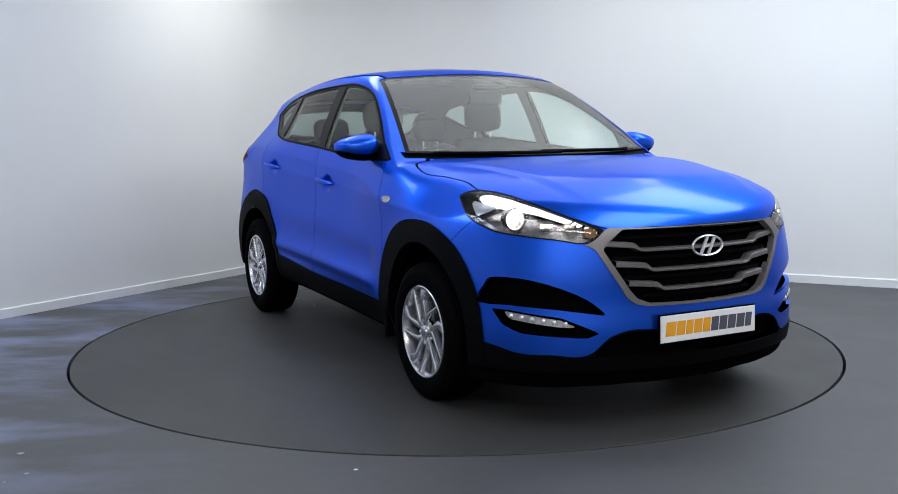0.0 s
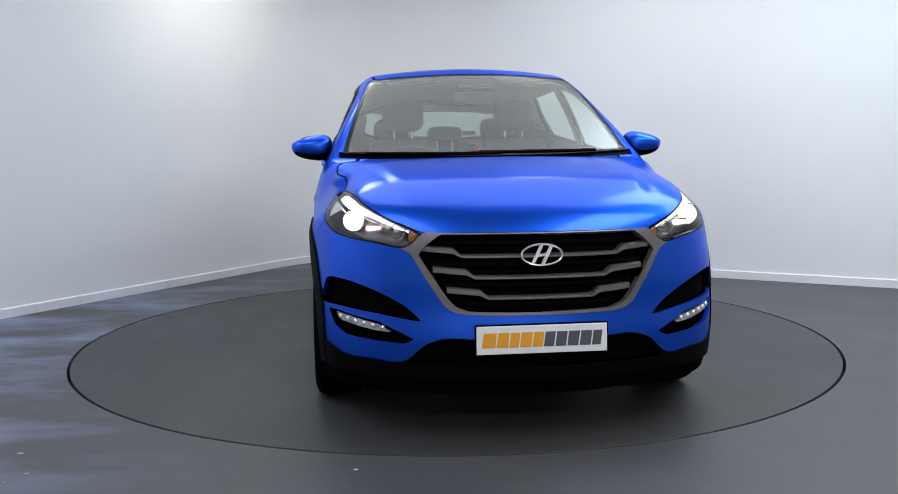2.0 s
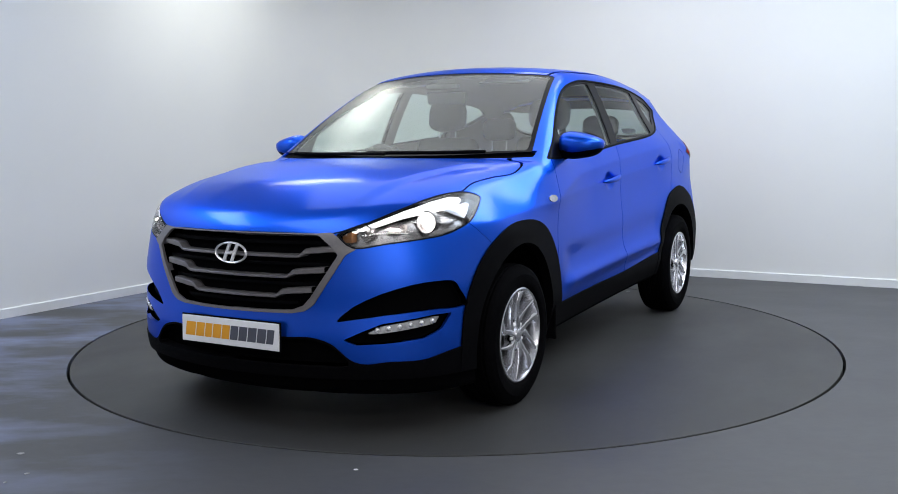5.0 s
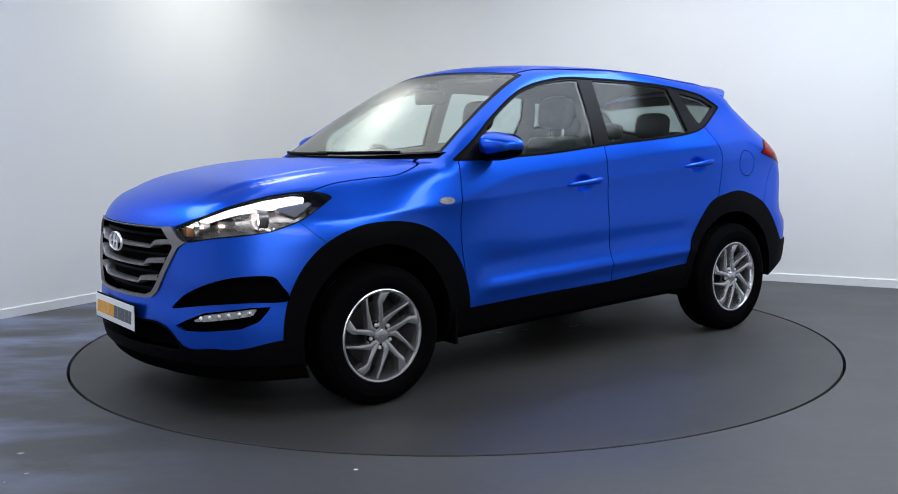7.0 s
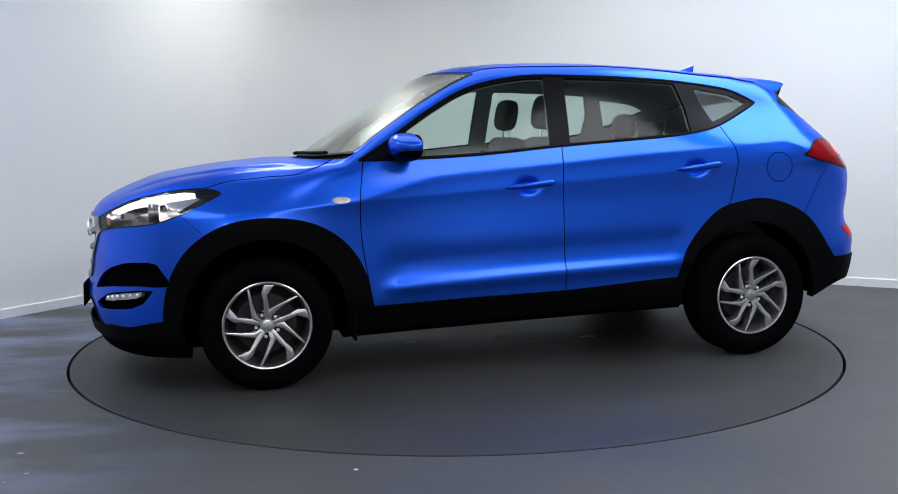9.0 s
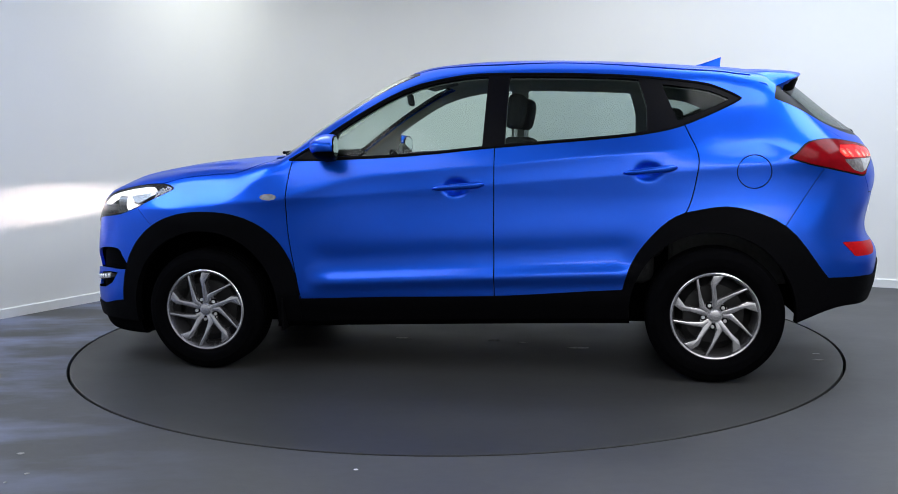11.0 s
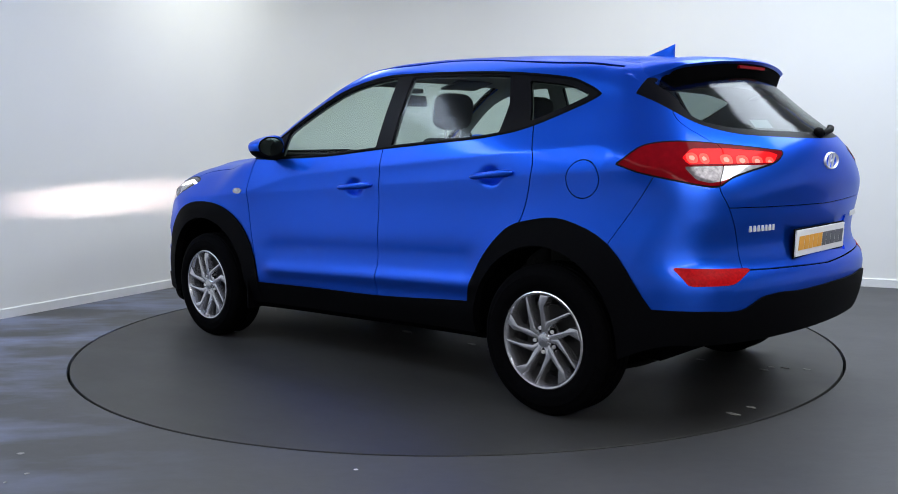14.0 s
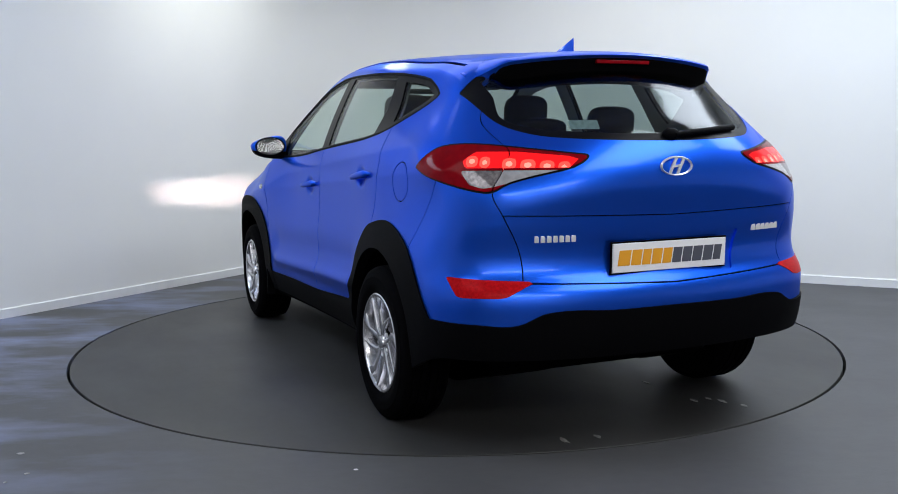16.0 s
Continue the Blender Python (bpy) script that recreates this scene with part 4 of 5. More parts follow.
def door_mirror(sg):
    e = new("door_mirror")
    e.parent = CAR
    e.matrix_basis = Matrix.Identity(4)
    # housing: rounded shell, deep towards the outside
    bm = bmesh.new()
    bmesh.ops.create_uvsphere(bm, u_segments=36, v_segments=22, radius=1.0)
    for v in bm.verts:
        x, y, z = v.co
        q = lambda t, p: math.copysign(abs(t) ** p, t)
        x, y, z = q(x, 0.8), q(y, 0.75), q(z, 0.78)
        wx = 0.098 * x if x > 0 else 0.062 * x
        taper = 1 - 0.34 * (y * 0.5 + 0.5)
        v.co = (max(0.625 + wx, 0.592) - 0.03 * (y * 0.5 + 0.5), sg * (0.945 + 0.113 * y), 1.205 + 0.080 * z * taper - (0.020 if z > 0 else 0.0) * (y * 0.5 + 0.5) * abs(z))
    bmesh.ops.recalc_face_normals(bm, faces=bm.faces)
    smooth(part("mirror_housing", bm, PAINT, e), 80)
    bm = bmesh.new()
    bmesh.ops.create_uvsphere(bm, u_segments=32, v_segments=16, radius=1.0)
    for v in bm.verts:
        x, y, z = v.co
        q = lambda t, p: math.copysign(abs(t) ** p, t)
        x, y, z = q(x, 0.8), q(y, 0.7), q(z, 0.75)
        z = min(z, -0.35)
        wx = 0.094 * x if x > 0 else 0.062 * x
        v.co = (max(0.623 + wx, 0.590) - 0.03 * (y * 0.5 + 0.5), sg * (0.943 + 0.111 * y), 1.200 + 0.086 * z * (1 - 0.34 * (y * 0.5 + 0.5)))
    bmesh.ops.recalc_face_normals(bm, faces=bm.faces)
    smooth(part("mirror_base_shell", bm, BLACK, e), 60)
    bm = bmesh.new()
    loop_tube(bm, [(0.66, sg * 0.80, 1.145), (0.645, sg * 0.86, 1.147), (0.635, sg * 0.91, 1.165)], 0.026, 10)
    smooth(part("mirror_arm", bm, BLACK, e), 50)
    bm = bmesh.new()
    prism(bm, [(0.096 * math.cos(a), 0.058 * math.sin(a)) for a in [2 * math.pi * i / 28 for i in range(28)]], 0.006)
    bmesh.ops.transform(bm, matrix=pose(0.578, sg * 0.945, 1.203, 90, 0, -90 + sg * 7), verts=bm.verts)
    part("mirror_surround", bm, BLACK, e)
    bm = bmesh.new()
    prism(bm, [(0.088 * math.cos(a), 0.051 * math.sin(a)) for a in [2 * math.pi * i / 28 for i in range(28)]], 0.004)
    bmesh.ops.transform(bm, matrix=pose(0.575, sg * 0.945, 1.203, 90, 0, -90 + sg * 7), verts=bm.verts)
    part("mirror_glass", bm, MIRROR, e)


def door_handle(x0, x1, z0, z1, sg, parent):
    """A flat rounded grip that bows out over its scoop, thicker towards the lock."""
    bm = bmesh.new()
    y0, y1 = side_at(x0, z0), side_at(x1, z1)
    rows = []
    for i in range(17):
        t = i / 16
        x, z = x0 + (x1 - x0) * t, z0 + (z1 - z0) * t
        out = y0 + (y1 - y0) * t + 0.004 + 0.026 * math.sin(math.pi * t) ** 0.45
        h = (0.012 + 0.007 * t) * min(1.0, 0.35 + 6 * t, 0.35 + 6 * (1 - t))
        rows.append([bm.verts.new((x, sg * (out + dy), z + dz * h)) for dy, dz in
                     ((-0.012, -0.8), (-0.004, -1.0), (0.004, -0.85), (0.008, -0.3), (0.009, 0.2), (0.006, 0.8), (0.0, 1.0), (-0.012, 0.85))])
    for p, q in zip(rows, rows[1:]):
        for k in range(8):
            bm.faces.new((p[k], p[(k + 1) % 8], q[(k + 1) % 8], q[k]))
    bm.faces.new(rows[0]), bm.faces.new(rows[-1][::-1])
    bmesh.ops.recalc_face_normals(bm, faces=bm.faces)
    smooth(part("door_handle", bm, PAINT, parent), 60)


def wheel(x, sg):
    w = new("wheel")
    w.parent = CAR
    hz = 0.329 if x > 0 else 0.342
    w.matrix_basis = pose(x if x > 0 else x - 0.018, sg * 0.822, hz, 0, 0, 0 if sg > 0 else 180)
    bm = bmesh.new()
    R = hz
    prof = [(0.205, -0.09), (0.222, -0.100), (R * 0.78, -0.110), (R * 0.91, -0.108), (R * 0.968, -0.095), (R - 0.003, -0.075)]
    for y in (-0.055, -0.02, 0.02, 0.055):
        prof += [(R, y - 0.012), (R, y + 0.010), (R - 0.007, y + 0.012), (R - 0.007, y + 0.020)]
    prof += [(R - 0.003, 0.077), (R * 0.968, 0.095), (R * 0.916, 0.106), (R * 0.865, 0.110), (R * 0.86, 0.112), (R * 0.78, 0.113), (R * 0.725, 0.111), (R * 0.718, 0.109), (0.232, 0.106), (0.219, 0.098), (0.205, 0.09)]
    lathe(bm, prof, 80)
    smooth(part("tyre", bm, RUBBER, w), 40)
    bm = bmesh.new()
    lathe(bm, [(0.222, 0.096), (0.221, 0.103), (0.216, 0.106), (0.209, 0.104), (0.203, 0.092), (0.198, 0.06), (0.190, -0.02), (0.190, -0.09)], 80)
    smooth(part("rim", bm, ALLOY, w), 35)
    bm = bmesh.new()
    lathe(bm, [(0.0, 0.02), (0.12, 0.02), (0.15, 0.018), (0.15, 0.0), (0.188, -0.03), (0.188, -0.06), (0.0, -0.06)], 48)
    smooth(part("brake_disc", bm, DISC_IRON, w, "dull grey brake disc"), 40)
    # five pairs of spokes: a straight blade and an angled one with a broad foot
    for k in range(5):
        foot = 86 + 72 * k
        for outline in ([(0.16, -30), (0.33, -24), (0.65, -37.5), (0.985, -44.5), (0.985, -41), (0.65, -29.5), (0.40, -4), (0.16, 10)],
                        [(0.16, -20), (0.36, -6), (0.60, 1), (0.72, 3), (0.985, -7), (0.985, 7), (0.80, 13), (0.60, 12), (0.36, 16), (0.16, 28)]):
            pts = [(-0.209 * r * math.cos(radians(foot + a)), 0.209 * r * math.sin(radians(foot + a))) for r, a in outline]
            bm = bmesh.new()
            prism(bm, pts, 0.030, bevel=0.005)
            for v in bm.verts:
                rr = v.co.xy.length
                v.co.z += (0.014 * max(0, (rr - 0.06) / 0.15) - 0.002) if v.co.z > 0.01 else -0.012
            # the flat outline lies across the axle: x forward, y up
            bmesh.ops.transform(bm, matrix=Matrix(((1, 0, 0, 0), (0, 0, 1, 0.062), (0, 1, 0, 0), (0, 0, 0, 1))), verts=bm.verts)
            bmesh.ops.recalc_face_normals(bm, faces=bm.faces)
            smooth(part("spoke", bm, ALLOY, w), 30)
    bm = bmesh.new()
    lathe(bm, [(0.0, 0.098), (0.022, 0.098), (0.028, 0.096), (0.030, 0.090), (0.034, 0.090), (0.037, 0.085), (0.040, 0.072), (0.072, 0.070), (0.074, 0.05), (0.0, 0.05)], 40)
    smooth(part("hub_cap", bm, ALLOY, w), 30)
    for k in range(5):
        a = radians(180 - (45 + 72 * k))
        bm = bmesh.new()
        lathe(bm, [(0.0, 0.0), (0.006, 0.0), (0.009, -0.004), (0.0095, -0.02)], 10, Matrix.Translation((0.057 * math.cos(a), 0.088, 0.057 * math.sin(a))))
        smooth(part("wheel_nut", bm, CHROME, w), 30)
        bm = bmesh.new()
        lathe(bm, [(0.0, 0.0), (0.016, 0.0), (0.0165, -0.01)], 14, Matrix.Translation((0.057 * math.cos(a), 0.0775, 0.057 * math.sin(a))))
        smooth(part("nut_well", bm, SEAL, w), 30)
    return w


def wheel_well(x, sg):
    bm = bmesh.new()
    n = 28
    rows = []
    for i in range(n + 1):
        a = math.pi * (-0.01 + 1.02 * i / n)
        rows.append([bm.verts.new((x + 0.43 * math.cos(a), sg * y, 0.345 + 0.43 * math.sin(a))) for y in (0.50, 0.925 - 0.03 * abs(math.cos(a)))])
    for p, q in zip(rows, rows[1:]):
        bm.faces.new((p[0], p[1], q[1], q[0]))
    bm.faces.new([r[0] for r in rows])
    bmesh.ops.recalc_face_normals(bm, faces=bm.faces)
    part("wheel_well", bm, SEAL, CAR)


def seat(x, y, width, parent_name="seat", back=0.62):
    e = new(parent_name)
    e.parent = CAR
    bm = bmesh.new()
    box(bm, x - 0.25, x + 0.27, y - width / 2, y + width / 2, 0.45, 0.66, 0.06, 3)
    smooth(part("seat_base", bm, CLOTH, e), 60)
    bm = bmesh.new()
    box(bm, -0.07, 0.07, -width / 2, width / 2, 0, back, 0.055, 3)
    for v in bm.verts:
        v.co.y *= 1 - 0.22 * max(0, v.co.z / back - 0.35)
    bmesh.ops.transform(bm, matrix=pose(x - 0.22, y, 0.60, 0, -14, 0), verts=bm.verts)
    smooth(part("backrest", bm, CLOTH, e), 60)
    return e


def headrest(e, x, y, z, w=0.26, h=0.19, lean=-10):
    bm = bmesh.new()
    bmesh.ops.create_uvsphere(bm, u_segments=20, v_segments=12, radius=1)
    for v in bm.verts:
        q = lambda t, p: math.copysign(abs(t) ** p, t)
        v.co = (q(v.co.x, 0.7) * 0.055, q(v.co.y, 0.55) * w / 2, q(v.co.z, 0.6) * h / 2)
    bmesh.ops.transform(bm, matrix=pose(x, y, z, 0, lean, 0), verts=bm.verts)
    smooth(part("headrest", bm, CLOTH, e), 70)
    for k in (-1, 1):
        bm = bmesh.new()
        loop_tube(bm, [(x + 0.005, y + k * 0.06, z - h / 2 - 0.07), (x, y + k * 0.06, z - h / 2 + 0.03)], 0.006, 8)
        part("headrest_post", bm, CHROME, e)


def cabin():
    for y in (-0.37, 0.37):
        e = seat(0.05, y, 0.50, "front_seat", 0.66)
        headrest(e, -0.315, y, 1.385, 0.27, 0.20)
    e = seat(-0.82, 0.0, 1.25, "rear_seat", 0.55)
    for y, h in ((-0.40, 0.17), (0.40, 0.17), (0.0, 0.11)):
        headrest(e, -1.165, y, 1.25 + h / 2 - 0.03, 0.26, h)
    # dashboard
    bm = bmesh.new()
    rows = []
    for y in np.linspace(-0.76, 0.76, 25):
        hump = 0.035 * math.exp(-((y + 0.37) / 0.2) ** 2)
        b = 0.20 * y * y
        rows.append([bm.verts.new((px - b, y, pz)) for px, pz in ((1.02, 1.075), (0.80, 1.105 + hump * 0.7), (0.62, 1.085 + hump), (0.56, 1.04 + hump * 0.5), (0.58, 0.85), (0.66, 0.5))])
    for p, q in zip(rows, rows[1:]):
        for k in range(5):
            bm.faces.new((p[k], p[k + 1], q[k + 1], q[k]))
    bmesh.ops.recalc_face_normals(bm, faces=bm.faces)
    smooth(part("dashboard", bm, CABIN, CAR, "dark grey moulded dashboard"), 60)
    bm = bmesh.new()
    n = 40
    m = pose(0.42, -0.37, 1.03, 0, -65, 0)
    loop_tube(bm, [(0.185 * math.cos(2 * math.pi * i / n), 0.185 * math.sin(2 * math.pi * i / n), 0) for i in range(n + 1)], 0.016, 10)
    for a in (0, 120, 240):
        c, s = math.cos(radians(a + 90)), math.sin(radians(a + 90))
        loop_tube(bm, [(0.04 * c, 0.04 * s, -0.02), (0.18 * c, 0.18 * s, 0)], 0.018, 8)
    box(bm, -0.06, 0.06, -0.055, 0.055, -0.04, 0.01, 0.015)
    bmesh.ops.transform(bm, matrix=m, verts=bm.verts)
    smooth(part("steering_wheel", bm, CABIN, CAR), 60)
    bm = bmesh.new()
    box(bm, -0.015, 0.015, -0.12, 0.12, -0.035, 0.035, 0.012)
    bmesh.ops.transform(bm, matrix=pose(0.36, 0.0, 1.475, 0, 8, 8), verts=bm.verts)
    box(bm, 0.37, 0.43, -0.10, 0.10, 1.525, 1.555, 0.01)
    smooth(part("rear_view_mirror", bm, CABIN, CAR))
    for sg in (1, -1):
        bm = bmesh.new()
        box(bm, -0.085, 0.085, -0.16, 0.16, -0.008, 0.008, 0.006)
        bmesh.ops.transform(bm, matrix=pose(0.22, sg * 0.34, 1.575, 0, 14, 0), verts=bm.verts)
        smooth(part("sun_visor", bm, CABIN, CAR))
        for x0, x1, z0, z1, zt in ((0.80, -0.24, 0.48, 0.5, 1.12), (-0.26, -0.89, 0.5, 0.5, 1.16)):
            bm = bmesh.new()
            box(bm, min(x0, x1), max(x0, x1), sg * 0.80 - 0.03, sg * 0.80 + 0.03, z0, zt, 0.02)
            smooth(part("door_card", bm, CABIN, CAR))
    bm = bmesh.new()
    box(bm, -1.75, 1.95, -0.56, 0.56, 0.235, 0.46, 0.03)
    box(bm, -2.0, -1.7, -0.55, 0.55, 0.37, 0.46, 0.02)
    part("floor_pan", bm, SEAL, CAR)
    bm = bmesh.new()
    box(bm, -0.90, 0.86, -0.85, 0.85, 0.285, 0.48, 0.03)
    part("floor_pan", bm, SEAL, CAR)
    bm = bmesh.new()
    box(bm, -2.0, -1.15, -0.60, 0.60, 0.46, 0.92, 0.02)
    part("boot_liner", bm, CABIN, CAR)
    bm = bmesh.new()
    box(bm, 0.95, 1.75, -0.6, 0.6, 0.46, 0.93, 0.02)
    part("engine_cover", bm, SEAL, CAR)


def spoiler():
    bm = bmesh.new()
    rows = []
    edge = lambda a: (-1.880 + 0.34 * a * a + 0.105 * float(step(a, 0.49, 0.61)), 1.582 - 0.13 * a * a - 0.047 * float(step(a, 0.49, 0.61)))
    for y in np.linspace(-0.618, 0.618, 53):
        a = abs(y)
        x0 = -1.56
        x1, z1 = edge(a)
        zt = float(top_z(np.array([x0]), np.array([a]))[0]) - 0.032 * float(step(a, 0.49, 0.61))
        rows.append([bm.verts.new(c) for c in ((x0 + 0.02, y, zt - 0.012), (x0, y, zt - 0.001), (x0 + (x1 - x0) * 0.35, y, zt + (z1 - zt) * 0.30 + 0.006), (x0 + (x1 - x0) * 0.70, y, zt + (z1 - zt) * 0.66 + 0.006),
                                               (x1 + 0.015, y, z1 + 0.003), (x1, y, z1 - 0.006), (x1 + 0.010, y, z1 - 0.018), (-1.70, y, z1 - 0.060))])
    for p, q in zip(rows, rows[1:]):
        for k in range(7):
            bm.faces.new((p[k], p[k + 1], q[k + 1], q[k]))
    bm.faces.new(rows[0]), bm.faces.new(rows[-1])
    bmesh.ops.recalc_face_normals(bm, faces=bm.faces)
    sp = smooth(part("roof_spoiler", bm, PAINT, CAR), 40)
    bm = bmesh.new()
    rows = []
    for y in np.linspace(-0.592, 0.592, 45):
        a = abs(y)
        x1, z1 = edge(a)
        fall = 0.115 - 0.05 * float(step(a, 0.45, 0.58))
        rows.append([bm.verts.new(c) for c in ((x1 + 0.012, y, z1 - 0.018), (x1 + 0.022, y, z1 - 0.05), (x1 + 0.042, y, z1 - fall), (x1 + 0.10, y, z1 - fall - 0.006))])
    for p, q in zip(rows, rows[1:]):
        for k in range(3):
            bm.faces.new((p[k], p[k + 1], q[k + 1], q[k]))
    bmesh.ops.recalc_face_normals(bm, faces=bm.faces)
    smooth(part("spoiler_underside", bm, SEAL, sp, "black spoiler underside"), 40)
    bm = bmesh.new()
    box(bm, -1.869, -1.845, -0.13, 0.13, 1.540, 1.555, 0.003)
    part("brake_light", bm, RED, sp, "dark red high brake light")
    bm = bmesh.new()
    zr = float(top_z(np.array([-1.36]), np.array([0.0]))[0]) - 0.006
    rows = []
    for t in np.linspace(0, 1, 12):
        x = -1.235 - 0.185 * t - 0.04 * t * t
        h = 0.062 * t**1.5
        w = 0.026 * (1 - 0.75 * t)
        rows.append([bm.verts.new(c) for c in ((x + 0.0, w, zr), (x, w * 0.55, zr + h * 0.6), (x - 0.006, 0, zr + h + 0.003), (x, -w * 0.55, zr + h * 0.6), (x, -w, zr))])
    for p, q in zip(rows, rows[1:]):
        for k in range(4):
            bm.faces.new((p[k], p[k + 1], q[k + 1], q[k]))
    bm.faces.new(rows[-1])
    bmesh.ops.recalc_face_normals(bm, faces=bm.faces)
    smooth(part("shark_fin_aerial", bm, PAINT, CAR), 60)


def wiper(pts, parent, name):
    bm = bmesh.new()
    loop_tube(bm, pts, 0.009, 8)
    return smooth(part(name, bm, BLACK, parent), 50)


def small_parts():
    grille_bars()
    badge(facing(nose_x(0, 0.770) + 0.004, 0, 0.770, 0), CAR, 0.088, 0.047)
    badge(facing(tail_x(0, 1.123) - 0.002, 0.008, 1.123, 180), GATE_OB, 0.075, 0.039)
    plate(facing(nose_x(0, 0.43) + 0.006, -0.004, 0.431, 0, 2), CAR)
    plate(facing(tail_x(0, 0.77) - 0.006, 0.004, 0.774, 180, -2), GATE_OB)
    # rear name badges as plain bars
    for y0, y1, n, zb in ((0.575, 0.410, 7, 0.857), (-0.424, -0.600, 6, 0.860)):
        for i in range(n):
            ya, yb = y0 + (y1 - y0) * i / n, y0 + (y1 - y0) * (i + 0.78) / n
            bm = bmesh.new()
            x = tail_x((ya + yb) / 2, zb)
            box(bm, x - 0.004, x + 0.004, min(ya, yb), max(ya, yb), zb - 0.013, zb + 0.013, 0.002)
            part("name_bar", bm, CHROME, GATE_OB, "chrome name lettering as plain bars")
    for sg in (1, -1):
        door_mirror(sg)
    for ob in [o for o in bpy.data.objects if o.name.split(".")[0] in ("front_door", "rear_door")]:
        sg = 1 if sum(v.co.y for v in ob.data.vertices) > 0 else -1
        if ob.name.startswith("front"):
            door_handle(0.080, -0.190, 0.980, 1.002, sg, ob)
        else:
            door_handle(-0.898, -1.161, 1.056, 1.083, sg, ob)
    for wx in (AX, -AX):
        for sg in (1, -1):
            wheel(wx, sg)
            wheel_well(wx, sg)
    # wipers
    def on_screen(y, up):
        x = 1.075 - 0.35 * y * y - up
        return (x, y, float(top_z(np.array([x]), np.array([abs(y)]))[0]) + 0.014)
    wiper([on_screen(y, -0.030 + 0.012 * math.sin((y + 0.5) * 2)) for y in np.linspace(-0.66, 0.04, 15)], CAR, "wiper")
    wiper([on_screen(y, -0.018 + 0.01 * math.cos(y * 3)) for y in np.linspace(-0.08, 0.57, 13)], CAR, "wiper")
    bm = bmesh.new()
    rw = [(tail_x(y, z) - 0.016, y, z) for y, z in ((-0.02, 1.243), (-0.10, 1.250), (-0.20, 1.258), (-0.33, 1.268), (-0.40, 1.272))]
    loop_tube(bm, rw, 0.013, 10)
    bmesh.ops.create_uvsphere(bm, u_segments=16, v_segments=10, radius=0.032, matrix=Matrix.Translation((tail_x(0, 1.245) - 0.006, -0.01, 1.245)) @ Matrix.Diagonal((0.7, 1.2, 0.8, 1)))
    smooth(part("rear_wiper", bm, BLACK, CAR), 60)
    # mud flap behind the front sill, exhaust tip
    for sg in (1, -1):
        bm = bmesh.new()
        box(bm, 0.89, 0.905, min(sg * 0.70, sg * 0.92), max(sg * 0.70, sg * 0.92), 0.225, 0.40, 0.004)
        part("splash_guard", bm, BLACK, CAR)
    # sticker in the rear window
    bm = bmesh.new()
    prism(bm, [(-0.06, -0.024), (0.06, -0.024), (0.06, 0.024), (-0.06, 0.024)], 0.001)
    bmesh.ops.transform(bm, matrix=facing(tail_x(0.31, 1.285) + 0.022, 0.31, 1.285, 168, 44), verts=bm.verts)
    part("window_sticker", bm, PAPER, CAR, "pale paper sticker inside the rear window")


def nose_point(s, z, sg):
    """The point of the nose at the wrapped coordinate s and height z."""
    lo, hi = 0.2, 0.95
    for _ in range(20):
        m = (lo + hi) / 2
        if m - 0.8 * nose_x(m, z) < s:
            lo = m
        else:
            hi = m
    return Vector((nose_x(lo, z), sg * lo, z))


def led_cells():
    """Six small clear domes along each lower lamp strip."""
    strips = [o for o in bpy.data.objects if o.name.split(".")[0] == "led_lamp"]
    for ob in strips:
        sg = 1 if sum(v.co.y for v in ob.data.vertices) > 0 else -1
        for k in range(6):
            t = k / 5
            p = nose_point(-1.045 + 0.29 * t, 0.4665 + 0.028 * t, sg)
            bm = bmesh.new()
            bmesh.ops.create_uvsphere(bm, u_segments=12, v_segments=8, radius=0.0105, matrix=Matrix.Translation(p - Vector((0.008, sg * 0.003, 0))))
            smooth(part("led_cell", bm, CHROME, ob), 60)


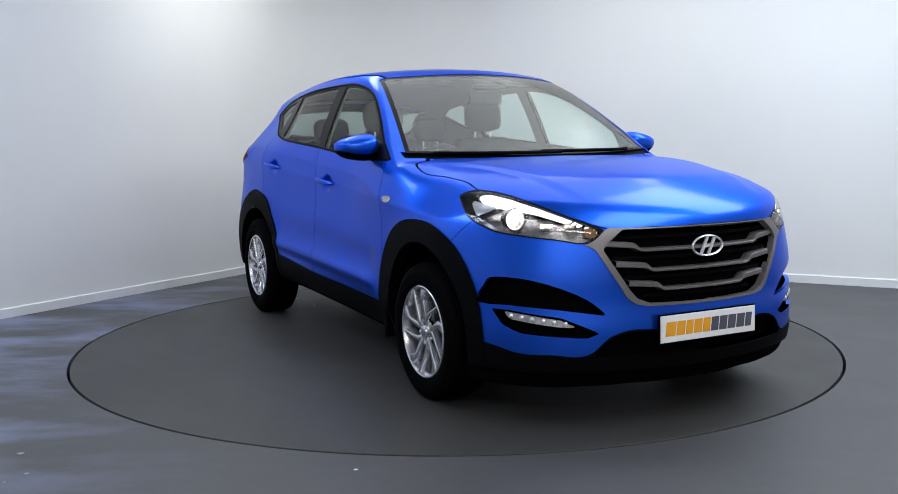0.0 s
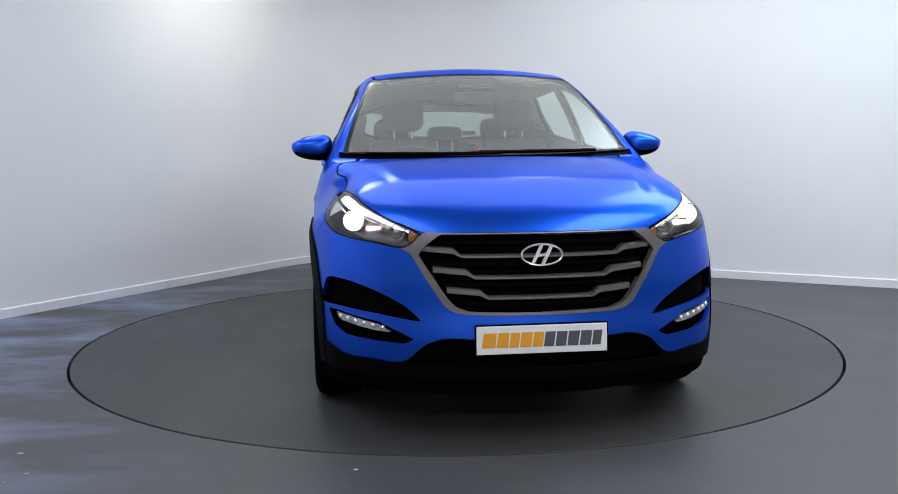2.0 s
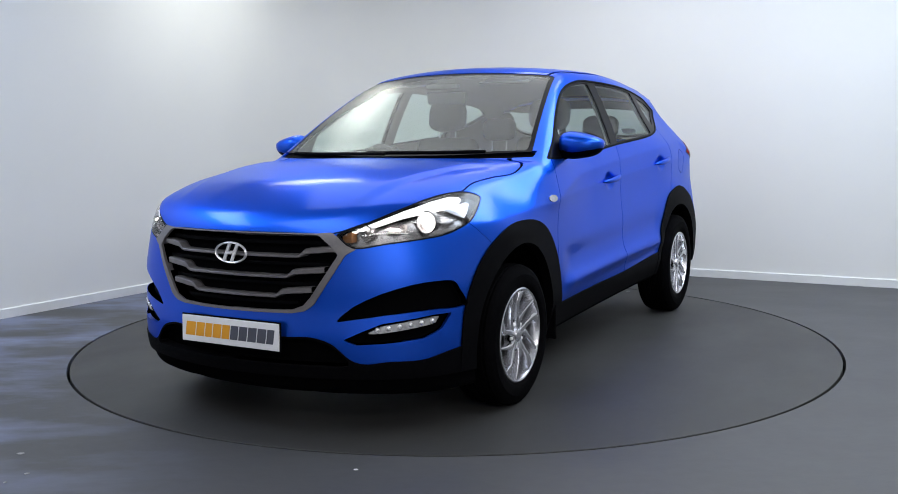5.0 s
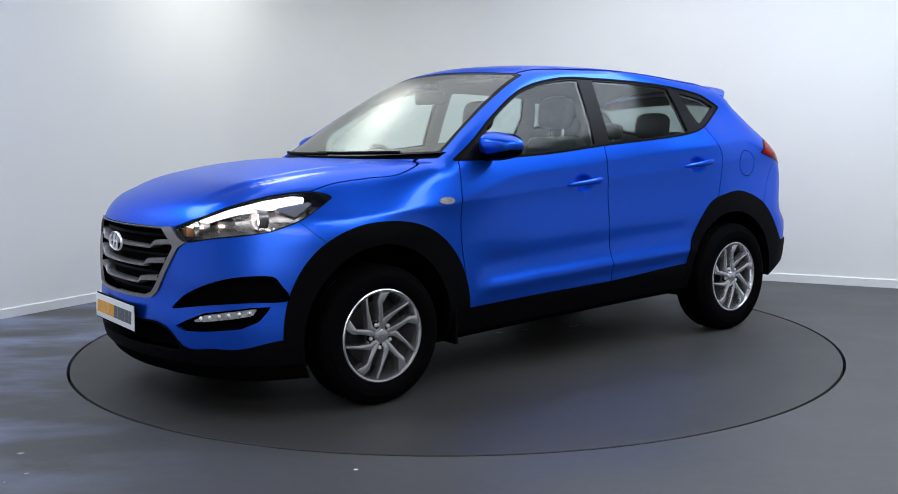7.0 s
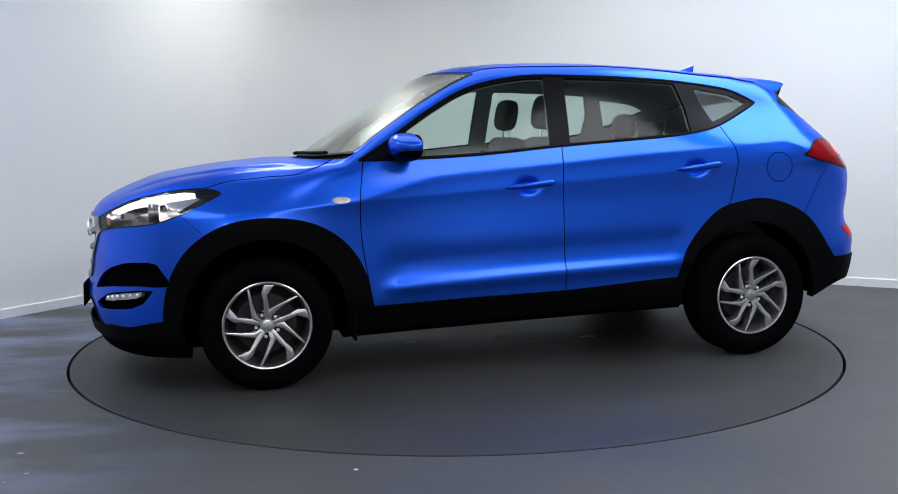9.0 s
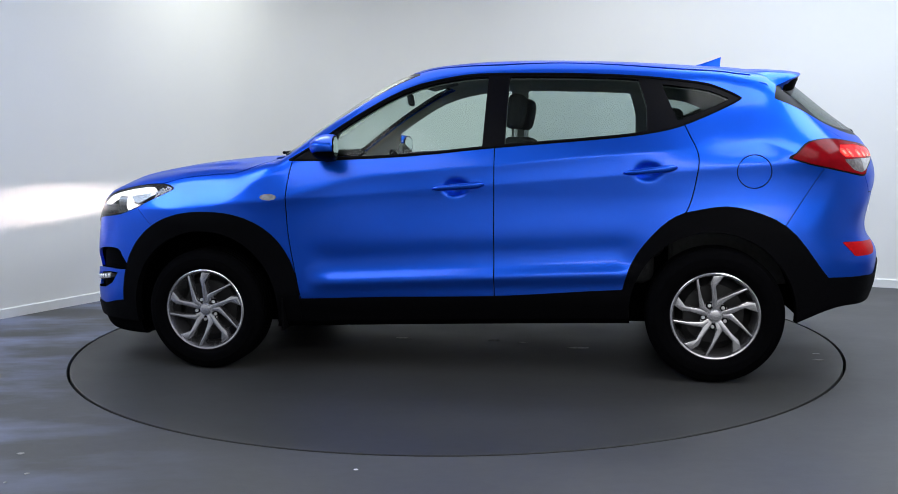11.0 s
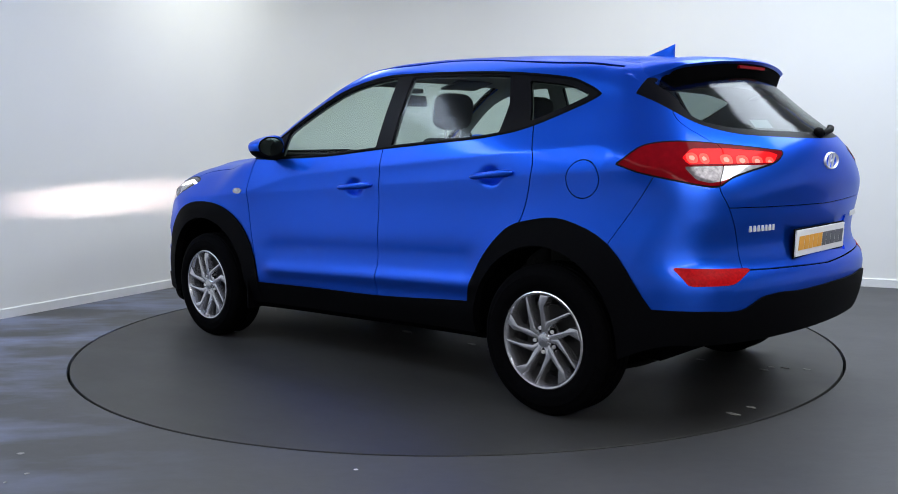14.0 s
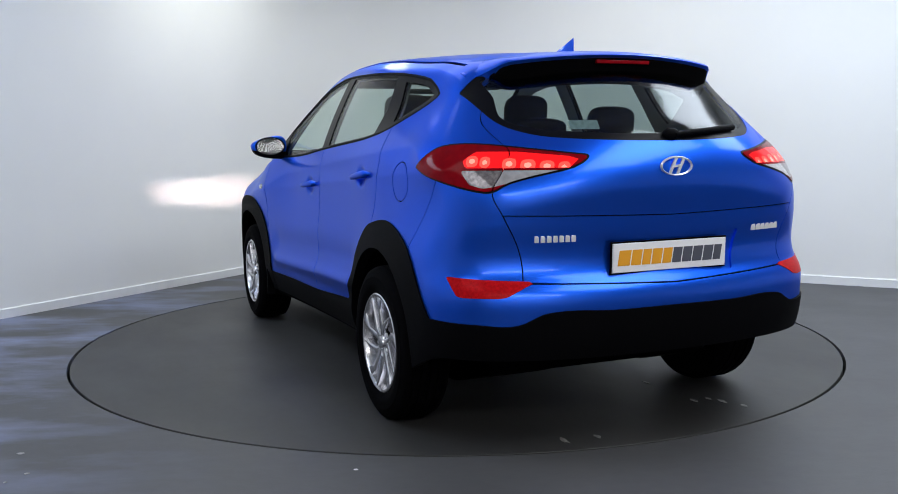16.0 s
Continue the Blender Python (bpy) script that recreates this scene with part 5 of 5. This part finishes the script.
def floor_chips():
    """Chips, drips and a hairline crack in the floor paint."""
    rnd = random.Random(9)
    floor = bpy.data.objects["floor"]
    for x, y, r, mat in ((-0.38, -2.42, 0.012, WHITE), (-1.62, -2.43, 0.014, SCUFF), (-1.66, -2.52, 0.010, SCUFF), (-1.78, -2.66, 0.016, SEAL), (-1.75, -2.2, 0.018, SCUFF), (2.66, -1.55, 0.016, SEAL)):
        bm = bmesh.new()
        prism(bm, [(x + r * (0.5 + 0.6 * rnd.random()) * math.cos(math.pi * k / 5), y + r * (0.4 + 0.5 * rnd.random()) * math.sin(math.pi * k / 5)) for k in range(10)], 0.002)
        part("paint_chip", bm, mat, floor)


def burners():
    """A small burner in each lamp behind a slotted black box, which throws a flat beam with a sharp upper edge."""
    for sg in (1, -1):
        z0, hw = 0.872, 0.030
        y0 = sg * 0.665
        xs = nose_x(0.691, z0 + 0.014) - 0.006
        x0 = xs - 0.042
        bm = bmesh.new()
        box(bm, x0 - 0.002, x0, y0 - 0.014, y0 + 0.014, z0 - 0.002, z0 + 0.002)
        part("burner", bm, BEAM, CAR)
        bm = bmesh.new()
        ya, yb, za, zb, w = y0 - hw, y0 + hw, z0 - 0.016, z0 + 0.014, 0.003
        for a in ((x0 - 0.010, x0 - 0.006, ya, yb, za, zb), (x0 - 0.006, xs, ya, yb, zb - w, zb), (x0 - 0.006, xs, ya, yb, za, za + w), (x0 - 0.006, xs, ya, ya + w, za + w, zb - w),
                  (x0 - 0.006, xs, yb - w, yb, za + w, zb - w), (xs, xs + 0.002, ya, yb, z0 + 0.001, zb), (xs, xs + 0.002, ya, yb, za, z0 - 0.0065)):
            box(bm, *a)
        part("beam_box", bm, LAMP_DARK, CAR)


cabin()
spoiler()
small_parts()
burners()
led_cells()
floor_chips()


def motions():
    for ob, dx, dy in ((CAR, CAR_X, CAR_Y), (TABLE, 0, 0)):
        rows = []
        for t, a in TURN:
            c, s = math.cos(radians(a)), math.sin(radians(a))
            rows.append((t, pose(dx * c - dy * s, dx * s + dy * c, 0, 0, 0, a)))
        walk(ob, rows)


motions()
